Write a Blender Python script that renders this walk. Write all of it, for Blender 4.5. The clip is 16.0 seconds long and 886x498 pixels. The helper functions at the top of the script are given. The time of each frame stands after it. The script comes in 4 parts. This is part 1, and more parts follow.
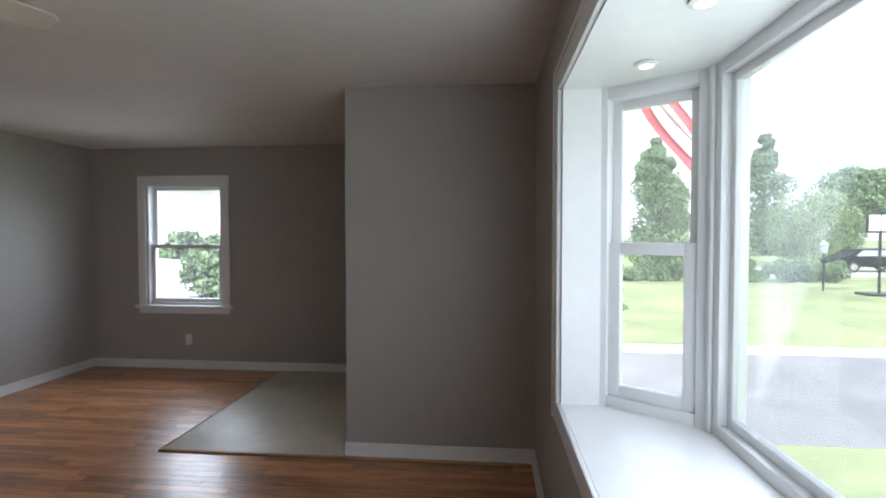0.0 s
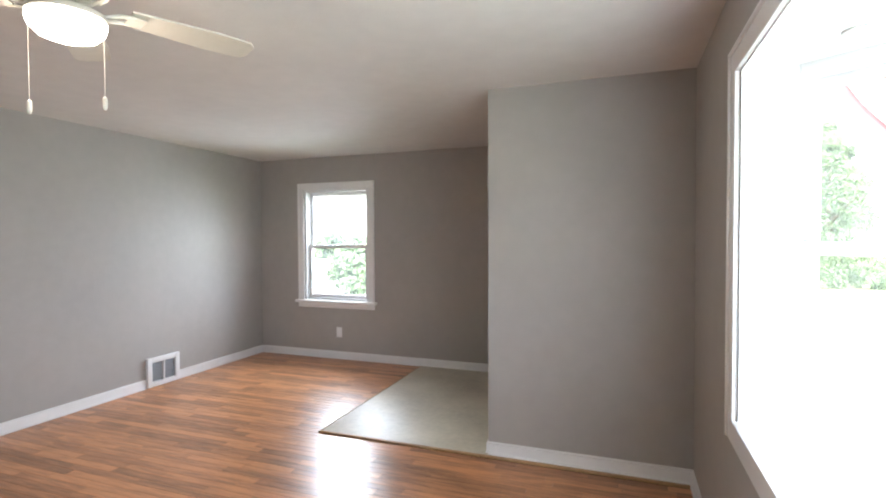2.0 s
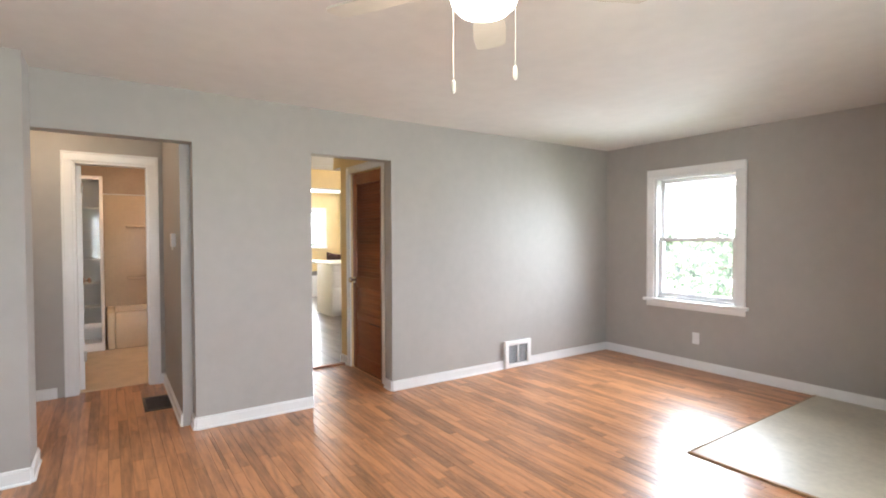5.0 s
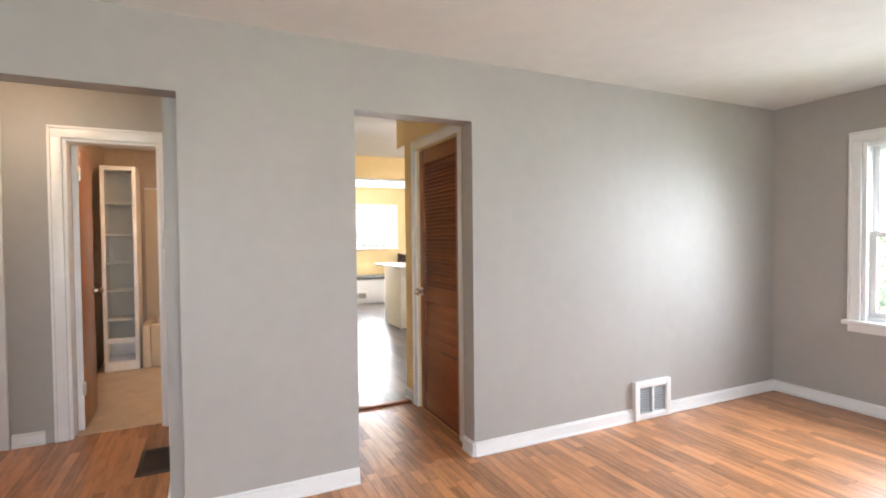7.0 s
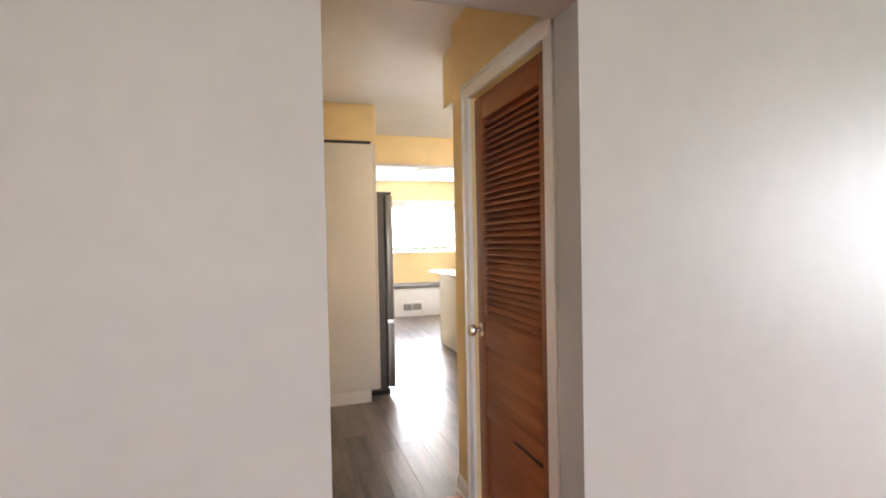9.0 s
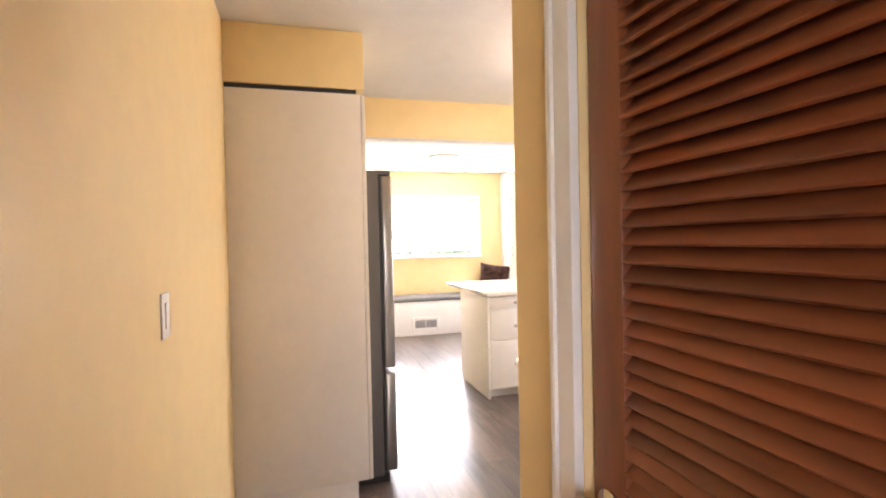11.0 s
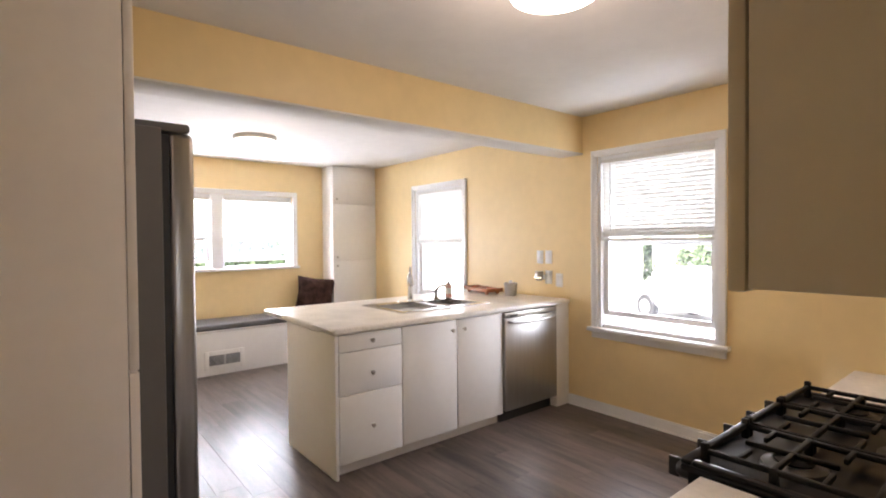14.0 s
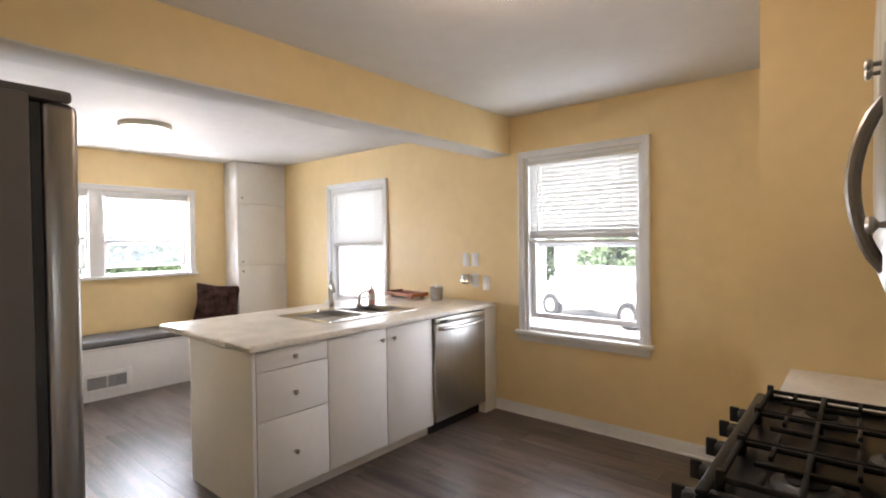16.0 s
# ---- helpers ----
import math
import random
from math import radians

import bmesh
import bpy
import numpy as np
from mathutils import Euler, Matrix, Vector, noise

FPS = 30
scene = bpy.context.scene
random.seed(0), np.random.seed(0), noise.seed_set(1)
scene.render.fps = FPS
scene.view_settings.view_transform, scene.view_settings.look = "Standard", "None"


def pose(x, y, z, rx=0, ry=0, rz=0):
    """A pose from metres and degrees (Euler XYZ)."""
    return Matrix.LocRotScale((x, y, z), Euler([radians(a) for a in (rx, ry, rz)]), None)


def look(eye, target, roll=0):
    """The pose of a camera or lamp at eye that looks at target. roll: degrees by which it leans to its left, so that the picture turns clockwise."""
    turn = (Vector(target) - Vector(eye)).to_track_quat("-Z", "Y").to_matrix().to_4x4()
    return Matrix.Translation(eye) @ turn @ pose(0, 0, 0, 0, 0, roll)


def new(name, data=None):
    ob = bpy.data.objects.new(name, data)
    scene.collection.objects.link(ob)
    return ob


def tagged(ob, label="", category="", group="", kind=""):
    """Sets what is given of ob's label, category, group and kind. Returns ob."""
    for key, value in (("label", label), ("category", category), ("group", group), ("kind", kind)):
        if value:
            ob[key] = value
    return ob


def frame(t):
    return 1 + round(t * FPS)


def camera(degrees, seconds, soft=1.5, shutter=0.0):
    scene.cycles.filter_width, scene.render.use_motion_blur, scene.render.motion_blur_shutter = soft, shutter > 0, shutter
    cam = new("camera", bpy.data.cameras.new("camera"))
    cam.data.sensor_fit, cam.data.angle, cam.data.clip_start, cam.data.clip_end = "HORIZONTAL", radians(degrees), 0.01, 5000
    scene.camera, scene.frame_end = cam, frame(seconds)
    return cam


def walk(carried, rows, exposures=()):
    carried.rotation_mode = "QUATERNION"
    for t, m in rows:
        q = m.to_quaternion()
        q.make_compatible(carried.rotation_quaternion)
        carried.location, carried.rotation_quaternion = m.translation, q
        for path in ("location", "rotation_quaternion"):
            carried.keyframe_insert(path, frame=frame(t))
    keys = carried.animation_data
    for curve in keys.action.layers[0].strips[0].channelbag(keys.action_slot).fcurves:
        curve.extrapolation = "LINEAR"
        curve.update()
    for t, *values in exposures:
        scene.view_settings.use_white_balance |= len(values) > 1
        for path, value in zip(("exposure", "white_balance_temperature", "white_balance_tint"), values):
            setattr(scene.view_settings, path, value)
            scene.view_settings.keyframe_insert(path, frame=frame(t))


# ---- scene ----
cam = camera(83.6, 16.0, soft=1.9)
PATH = [
    (0, (4.22, -2.072, 1.392), (4.031, -0.082, 1.339), -0.0),
    (0.5, (4.202, -2.076, 1.399), (3.946, -0.094, 1.345), -0.1),
    (1, (4.171, -2.088, 1.391), (3.78, -0.127, 1.342), -0.1),
    (1.5, (4.151, -2.08, 1.393), (3.627, -0.15, 1.342), -0.2),
    (2, (4.115, -2.078, 1.386), (3.435, -0.198, 1.339), -0.2),
    (2.5, (4.073, -2.07, 1.383), (3.155, -0.293, 1.336), -0.2),
    (3, (4.032, -2.063, 1.384), (2.858, -0.445, 1.334), -0.3),
    (3.5, (3.995, -2.07, 1.358), (2.621, -0.617, 1.317), -0.2),
    (4, (3.945, -2.085, 1.363), (2.446, -0.763, 1.313), -0.1),
    (4.5, (3.879, -2.063, 1.341), (2.288, -0.852, 1.29), -0.1),
    (7, (2.538, -1.393, 1.295), (0.731, -0.539, 1.248), -0.6),
    (7.5, (2.205, -1.211, 1.298), (0.363, -0.431, 1.251), -0.7),
    (8, (1.876, -1.064, 1.289), (0.013, -0.338, 1.247), -0.8),
    (8.5, (1.525, -0.928, 1.299), (-0.354, -0.245, 1.257), -0.9),
    (9, (1.202, -0.787, 1.309), (-0.704, -0.182, 1.267), -1.1),
    (9.5, (0.849, -0.677, 1.294), (-1.074, -0.128, 1.26), -1.2),
    (10, (0.483, -0.588, 1.302), (-1.444, -0.055, 1.266), -1.3),
    (12.5, (-1.029, -0.244, 1.372), (-2.888, 0.491, 1.337), -0.0),
    (13, (-1.194, -0.249, 1.388), (-2.96, 0.69, 1.356), -0.2),
    (13.5, (-1.313, -0.269, 1.392), (-2.968, 0.854, 1.364), -0.4),
    (14, (-1.436, -0.249, 1.394), (-2.989, 1.009, 1.358), -0.5),
    (14.5, (-1.547, -0.228, 1.407), (-2.984, 1.163, 1.373), -0.5),
    (15, (-1.612, -0.22, 1.418), (-2.967, 1.252, 1.386), -0.6),
    (15.5, (-1.656, -0.213, 1.414), (-2.975, 1.289, 1.38), -0.5),
    (16, (-1.7, -0.218, 1.404), (-2.989, 1.31, 1.37), -0.7),
]
walk(cam, [(t, look(eye, target, roll)) for t, eye, target, roll in PATH], exposures=[(0, 1.02, 6000, 11), (0.5, 1.1, 6000, 11), (1.5, 1.95, 6100, 11), (2.5, 2.9, 6200, 10), (3.5, 3.07, 6250, 10), (4.5, 3.02, 6300, 10), (7, 3.08, 6350, 11), (9.5, 3.2, 6600, 17), (10.2, 3.5, 6750, 21), (12.5, 2.95, 6700, 21), (13.5, 2.42, 6600, 21), (14.5, 1.92, 6400, 19), (16, 1.82, 6400, 17)])

# ---- light ----
world = bpy.data.worlds.new("world")
scene.world = world
world.use_nodes = True
wn = world.node_tree
sky = wn.nodes.new("ShaderNodeTexSky")
sky.sky_type, sky.sun_disc = "NISHITA", False
sky.sun_elevation, sky.sun_rotation = radians(48), radians(180)
sky.air_density, sky.dust_density = 1.0, 3.0
haze = wn.nodes.new("ShaderNodeMixRGB")
haze.inputs[0].default_value = 0.7
haze.inputs[2].default_value = (8.0, 8.2, 8.6, 1)
wn.links.new(sky.outputs[0], haze.inputs[1])
wn.links.new(haze.outputs[0], wn.nodes["Background"].inputs[0])
wn.nodes["Background"].inputs[1].default_value = 0.15

sun = new("sun", bpy.data.lights.new("sun", "SUN"))
sun.data.energy, sun.data.angle, sun.data.color = 5.0, radians(10), (1.0, 0.96, 0.9)
sun.matrix_world = look((0, -45, 50), (0, 0, 0))


def window_light(name, m, w, h, watts, tint=(0.86, 0.93, 1.0), spread=math.pi):
    lamp = new(name, bpy.data.lights.new(name, "AREA"))
    lamp.data.shape, lamp.data.size, lamp.data.size_y = "RECTANGLE", w, h
    lamp.data.energy, lamp.data.color = watts * 0.36, tint
    lamp.data.spread = spread
    lamp.matrix_world = m
    return lamp


window_light("daylight_bay", look((4.90, -1.45, 1.34), (0, -0.7, 1.8)), 1.8, 1.1, 20)
window_light("daylight_north", look((1.04, 3.2, 1.38), (1.04, 0, 0.25)), 0.9, 1.3, 30, spread=radians(120))
window_light("daylight_kitchen", look((-3.31, 3.75, 1.35), (-3.31, 0, 0.8)), 1.0, 1.3, 36)
window_light("daylight_side", look((-5.79, 3.5, 1.35), (-5.79, 0, 1.0)), 0.75, 1.15, 8)
window_light("daylight_back", look((-7.72, 1.3, 1.5), (0, 1.3, 1.0)), 1.7, 0.8, 165)


def bulb(name, place, watts, tint, size):
    lamp = new(name, bpy.data.lights.new(name, "POINT"))
    lamp.data.energy, lamp.data.color, lamp.data.shadow_soft_size = watts * 0.36, tint, size
    lamp.location = place
    return lamp


WARM = (1.0, 0.73, 0.50)
bulb("bulb_fan", (2.58, -1.07, 1.90), 2.7, (1.0, 0.80, 0.60), 0.09)
bulb("bulb_kitchen", (-2.58, 1.21, 2.21), 5.8, WARM, 0.14)
bulb("bulb_nook", (-6.0, 1.27, 2.17), 5.5, WARM, 0.14)
bulb("bulb_hall", (-0.75, -2.45, 2.15), 2.5, (1.0, 0.64, 0.32), 0.1)
# unseen lamp added to brighten the bathroom, without a fixture
bulb("bulb_bath", (-2.4, -1.5, 2.1), 6.5, (1.0, 0.62, 0.38), 0.1)

# ---- materials ----


def mat(name, color, rough=0.5, metal=0.0, var=0.08, scale=3.0, bump=0.0, bump_scale=60.0, per=0.0, stretch=(1, 1, 1), glow=0.0, coat=0.0, spec=0.5):
    m = bpy.data.materials.new(name)
    m.use_nodes = True
    t = m.node_tree
    b = t.nodes["Principled BSDF"]
    b.inputs["Roughness"].default_value, b.inputs["Metallic"].default_value = rough, metal
    b.inputs["Specular IOR Level"].default_value = spec
    b.inputs["Coat Weight"].default_value = coat
    b.inputs["Coat Roughness"].default_value = 0.12
    co = t.nodes.new("ShaderNodeTexCoord")
    mp = t.nodes.new("ShaderNodeMapping")
    mp.inputs["Scale"].default_value = stretch
    t.links.new(co.outputs["Object"], mp.inputs[0])
    a, d = t.nodes.new("ShaderNodeTexNoise"), t.nodes.new("ShaderNodeTexNoise")
    a.inputs["Scale"].default_value, d.inputs["Scale"].default_value = scale, scale * 9
    a.inputs["Detail"].default_value = 4
    for n in (a, d):
        t.links.new(mp.outputs[0], n.inputs[0])
    mix = t.nodes.new("ShaderNodeMath")
    mix.operation = "MULTIPLY_ADD"
    t.links.new(d.outputs[0], mix.inputs[0])
    mix.inputs[1].default_value = 0.5
    t.links.new(a.outputs[0], mix.inputs[2])
    last = mix.outputs[0]
    if per:
        info = t.nodes.new("ShaderNodeObjectInfo")
        geo = t.nodes.new("ShaderNodeNewGeometry")
        shift = t.nodes.new("ShaderNodeMath")
        shift.operation = "MULTIPLY"
        shift.inputs[1].default_value = 37.0
        t.links.new(info.outputs["Random"], shift.inputs[0])
        t.links.new(shift.outputs[0], mp.inputs["Location"])
        add = t.nodes.new("ShaderNodeMath")
        t.links.new(info.outputs["Random"], add.inputs[0])
        t.links.new(geo.outputs["Random Per Island"], add.inputs[1])
        fr = t.nodes.new("ShaderNodeMath")
        fr.operation = "FRACT"
        t.links.new(add.outputs[0], fr.inputs[0])
        ma = t.nodes.new("ShaderNodeMath")
        ma.operation = "MULTIPLY_ADD"
        t.links.new(fr.outputs[0], ma.inputs[0])
        ma.inputs[1].default_value = per
        t.links.new(last, ma.inputs[2])
        sub = t.nodes.new("ShaderNodeMath")
        sub.operation = "SUBTRACT"
        t.links.new(ma.outputs[0], sub.inputs[0])
        sub.inputs[1].default_value = per / 2
        last = sub.outputs[0]
    ramp = t.nodes.new("ShaderNodeValToRGB")
    lo = [max(0, c * (1 - 3 * var)) for c in color]
    hi = [min(1, c * (1 + 3 * var)) for c in color]
    ramp.color_ramp.elements[0].position = 0.45 if not per else 0.42
    ramp.color_ramp.elements[1].position = 1.0
    ramp.color_ramp.elements[0].color, ramp.color_ramp.elements[1].color = (*lo, 1), (*hi, 1)
    t.links.new(last, ramp.inputs[0])
    t.links.new(ramp.outputs[0], b.inputs["Base Color"])
    if bump:
        e = t.nodes.new("ShaderNodeTexNoise")
        e.inputs["Scale"].default_value = bump_scale
        t.links.new(mp.outputs[0], e.inputs[0])
        bp = t.nodes.new("ShaderNodeBump")
        bp.inputs["Strength"].default_value, bp.inputs["Distance"].default_value = bump, 0.01
        t.links.new(e.outputs[0], bp.inputs["Height"])
        t.links.new(bp.outputs[0], b.inputs["Normal"])
    if glow:
        b.inputs["Emission Color"].default_value = (*color, 1)
        b.inputs["Emission Strength"].default_value = glow
    return m


def clear_glass(name, tint=(1, 1, 1), veil=0.0):
    m = bpy.data.materials.new(name)
    m.use_nodes = True
    t = m.node_tree
    t.nodes.remove(t.nodes["Principled BSDF"])
    tr, gl, mx, lw, pw, fr = (t.nodes.new(k) for k in ("ShaderNodeBsdfTransparent", "ShaderNodeBsdfGlossy", "ShaderNodeMixShader", "ShaderNodeLayerWeight", "ShaderNodeMath", "ShaderNodeMath"))
    pw.operation, fr.operation = "POWER", "MULTIPLY_ADD"
    pw.inputs[1].default_value = 5
    fr.inputs[1].default_value, fr.inputs[2].default_value = 0.8, 0.03
    t.links.new(lw.outputs["Facing"], pw.inputs[0])
    t.links.new(pw.outputs[0], fr.inputs[0])
    tr.inputs[0].default_value = (*tint, 1)
    gl.inputs["Roughness"].default_value = 0.02
    t.links.new(fr.outputs[0], mx.inputs[0])
    t.links.new(tr.outputs[0], mx.inputs[1])
    t.links.new(gl.outputs[0], mx.inputs[2])
    last = mx.outputs[0]
    # pale translucent mix paints the haze of outdoor glare into the glass
    if veil:
        veil_bsdf, mx2 = t.nodes.new("ShaderNodeBsdfTranslucent"), t.nodes.new("ShaderNodeMixShader")
        veil_bsdf.inputs[0].default_value = (0.9, 0.95, 1.0, 1)
        veil_noise = t.nodes.new("ShaderNodeTexNoise")
        veil_noise.inputs["Scale"].default_value = 3.0
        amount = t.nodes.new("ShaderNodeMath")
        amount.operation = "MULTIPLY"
        amount.inputs[1].default_value = 2 * veil
        t.links.new(veil_noise.outputs[0], amount.inputs[0])
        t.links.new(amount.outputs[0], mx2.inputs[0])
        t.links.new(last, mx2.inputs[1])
        t.links.new(veil_bsdf.outputs[0], mx2.inputs[2])
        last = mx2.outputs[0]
    t.links.new(last, t.nodes["Material Output"].inputs[0])
    return m


GREY = mat("grey_wall_paint", (0.405, 0.387, 0.366), 0.5, var=0.02, scale=1.2, bump=0.11, bump_scale=14, spec=0.36)
YELLOW = mat("yellow_wall_paint", (0.82, 0.637, 0.34), 0.45, var=0.02, scale=1.2, bump=0.05, bump_scale=30)
TAUPE = mat("bathroom_wall_paint", (0.45, 0.36, 0.27), 0.5, var=0.03)
CEIL = mat("ceiling_paint", (0.72, 0.70, 0.68), 0.75, var=0.02, scale=1.0, bump=0.08, bump_scale=40)
WHITE = mat("white_gloss_paint", (0.82, 0.82, 0.82), 0.28, var=0.015, scale=2, bump=0.02, bump_scale=50)
VINYL = mat("white_vinyl", (0.80, 0.81, 0.82), 0.35, var=0.01)
LAMINATE = mat("white_laminate", (0.81, 0.80, 0.78), 0.5, var=0.012, scale=2)
PALE = mat("pale_pantry_laminate", (0.76, 0.71, 0.66), 0.45, var=0.015, scale=2)
CREAM = mat("cream_laminate", (0.62, 0.575, 0.47), 0.45, var=0.02, scale=2)
OAK = mat("oak_strip", (0.44, 0.202, 0.092), 0.3, var=0.15, scale=5, per=0.48, stretch=(1, 9, 9), bump=0.07, bump_scale=30, coat=0.08)
PLANK = mat("grey_vinyl_plank", (0.098, 0.075, 0.064), 0.3, var=0.24, scale=2.2, per=0.3, stretch=(1, 9, 9), bump=0.05, bump_scale=30)
GAP = mat("floor_joint", (0.05, 0.03, 0.02), 0.7)
ENTRYVINYL = mat("beige_sheet_vinyl", (0.57, 0.515, 0.41), 0.42, var=0.05, scale=3, bump=0.05, bump_scale=60)
EDGING = mat("pale_oak_edging", (0.42, 0.25, 0.12), 0.4, var=0.1, scale=6)
BATHFLOOR = mat("bath_vinyl", (0.55, 0.43, 0.30), 0.4, var=0.05, scale=6)
REDWOOD = mat("red_stained_wood", (0.24, 0.072, 0.028), 0.36, var=0.12, scale=4, stretch=(1, 1, 0.15), bump=0.03)
REDWOOD_H = mat("red_stained_slat", (0.24, 0.072, 0.028), 0.38, var=0.14, scale=4, per=0.25, stretch=(0.15, 1, 1), bump=0.03)
DOORWOOD = mat("orange_birch_veneer", (0.33, 0.12, 0.045), 0.3, var=0.10, scale=3, stretch=(1, 1, 0.12), coat=0.2)
STEEL = mat("brushed_steel", (0.48, 0.47, 0.45), 0.36, 1.0, var=0.03, scale=4, stretch=(12, 12, 0.6), bump=0.02, bump_scale=80)
SINKSTEEL = mat("polished_sink_steel", (0.52, 0.51, 0.49), 0.24, 1.0, var=0.02)
BURNER = mat("burner_grey", (0.10, 0.10, 0.10), 0.35, 0.6)
VENTSLAT = mat("grey_vent_slat", (0.36, 0.36, 0.37), 0.5)
CHROME = mat("chrome", (0.62, 0.61, 0.59), 0.14, 1.0, var=0.02)
NICKEL = mat("satin_nickel", (0.42, 0.39, 0.35), 0.28, 1.0, var=0.02)
DARKSIDE = mat("grey_fridge_side", (0.10, 0.092, 0.086), 0.42, var=0.03, bump=0.03, bump_scale=200)
BLACK = mat("black_plastic", (0.015, 0.015, 0.016), 0.4, var=0.05)
ENAMEL = mat("black_enamel", (0.010, 0.010, 0.011), 0.32, var=0.05, spec=0.22)
IRON = mat("cast_iron", (0.014, 0.014, 0.014), 0.6, var=0.1, bump=0.2, bump_scale=200, spec=0.25)
MARBLE = mat("marble_laminate", (0.83, 0.80, 0.75), 0.28, var=0.06, scale=6, bump=0.0)
CUSHION = mat("grey_fabric", (0.17, 0.17, 0.175), 0.85, var=0.05, bump=0.2, bump_scale=300)
PILLOW = mat("dark_patterned_fabric", (0.045, 0.024, 0.02), 0.9, var=0.33, scale=14, bump=0.15, bump_scale=200, spec=0.1)
# backing colour holds the shade behind the vent slats
VENTDARK = mat("vent_shadow_grey", (0.16, 0.17, 0.18), 0.6)
REGISTER = mat("bronze_register", (0.07, 0.05, 0.04), 0.45, 0.4)
TRAYWOOD = mat("tray_wood", (0.36, 0.13, 0.05), 0.4, var=0.12, scale=6)
TUB = mat("almond_acrylic", (0.66, 0.55, 0.40), 0.25, var=0.02)
FRIDGESTEEL = mat("dark_brushed_steel", (0.33, 0.315, 0.30), 0.3, 1.0, var=0.03, scale=4, stretch=(12, 12, 0.6))
FANWHITE = mat("fan_cream_enamel", (0.56, 0.53, 0.47), 0.4, var=0.02)
LAMPGLASS = mat("lit_opal_glass", (1.0, 0.93, 0.78), 0.3, glow=3.0)
LAMPGLASS2 = mat("lit_opal_diffuser", (1.0, 0.93, 0.80), 0.3, glow=1.8)
SPOTGLOW = mat("lit_spot_bulb", (1.0, 0.85, 0.6), 0.3, glow=1.5)
# the panes carry a painted-in haze, strongest in the bay
GLASS = clear_glass("window_glass", veil=0.012)
PICTURE_GLASS = clear_glass("veiled_picture_glass", (0.93, 0.94, 0.95), veil=0.045)
BAY_GLASS = clear_glass("veiled_sash_glass", veil=0.07)
SOAP = mat("pink_soap", (0.72, 0.42, 0.40), 0.2)
TIN = mat("galvanised_tin", (0.42, 0.41, 0.39), 0.4, 0.8, var=0.1, scale=12)
BLIND = mat("white_blind", (0.74, 0.74, 0.72), 0.5, var=0.01)
GRASS = mat("lawn_grass", (0.185, 0.225, 0.10), 0.9, var=0.15, scale=0.6, bump=0.4, bump_scale=30)
CONCRETE = mat("pale_concrete", (0.46, 0.45, 0.43), 0.8, var=0.06, scale=0.8, bump=0.1, bump_scale=40)
ASPHALT = mat("worn_asphalt", (0.17, 0.17, 0.175), 0.85, var=0.08, scale=1.5, bump=0.04, bump_scale=80)
LEAF = mat("leaf_green", (0.115, 0.17, 0.085), 0.7, var=0.25, scale=0.8, per=0.5)
PALELEAF = mat("willow_leaf", (0.18, 0.24, 0.12), 0.7, var=0.2, scale=0.8, per=0.5)
BARK = mat("bark", (0.12, 0.085, 0.06), 0.9, var=0.2, bump=0.5, bump_scale=20)
SIDING = mat("white_siding", (0.78, 0.78, 0.76), 0.6, var=0.03)
ROOFING = mat("pale_roofing", (0.55, 0.55, 0.54), 0.8, var=0.08, scale=4)
REDCLOTH = mat("red_cloth", (0.62, 0.14, 0.16), 0.8)
WHITECLOTH = mat("white_cloth", (0.8, 0.8, 0.8), 0.8)
CARPAINT = mat("white_car_paint", (0.72, 0.72, 0.73), 0.2, coat=0.5)
# light grey base colour has the sky's reflection painted in
CARGLASS = mat("sky_reflection_car_glass", (0.28, 0.31, 0.33), 0.08)

# ---- building helpers ----


def bx(bm, x0, x1, y0, y1, z0, z1, bevel=0.0, m=None, seg=2):
    r = bmesh.ops.create_cube(bm, size=1.0)
    vs = r["verts"]
    for v in vs:
        v.co = Vector((x0 + (v.co.x + 0.5) * (x1 - x0), y0 + (v.co.y + 0.5) * (y1 - y0), z0 + (v.co.z + 0.5) * (z1 - z0)))
    if bevel:
        es = list({e for v in vs for e in v.link_edges})
        out = bmesh.ops.bevel(bm, geom=es, offset=bevel, segments=seg, affect="EDGES", profile=0.5)
        vs = list({v for f in out["faces"] for v in f.verts} | {v for v in vs if v.is_valid})
    if m is not None:
        bmesh.ops.transform(bm, matrix=m, verts=vs)
    return bm


def box(x0, x1, y0, y1, z0, z1, bevel=0.0, m=None, seg=2):
    return bx(bmesh.new(), x0, x1, y0, y1, z0, z1, bevel, m, seg)


def cyl(bm, r0, r1, h, m, seg=20):
    bmesh.ops.create_cone(bm, cap_ends=True, segments=seg, radius1=r0, radius2=r1, depth=h, matrix=m)
    return bm


def lathe(profile, seg=28, m=None):
    """Turns a profile of (radius, height) round the z axis."""
    bm = bmesh.new()
    rings = [[bm.verts.new((r * math.cos(2 * math.pi * i / seg), r * math.sin(2 * math.pi * i / seg), z)) for i in range(seg)] for r, z in profile]
    for a, b in zip(rings, rings[1:]):
        for i in range(seg):
            bm.faces.new((a[i], a[(i + 1) % seg], b[(i + 1) % seg], b[i]))
    bm.faces.new(rings[0][::-1])
    bm.faces.new(rings[-1])
    if m is not None:
        bmesh.ops.transform(bm, matrix=m, verts=bm.verts)
    return bm


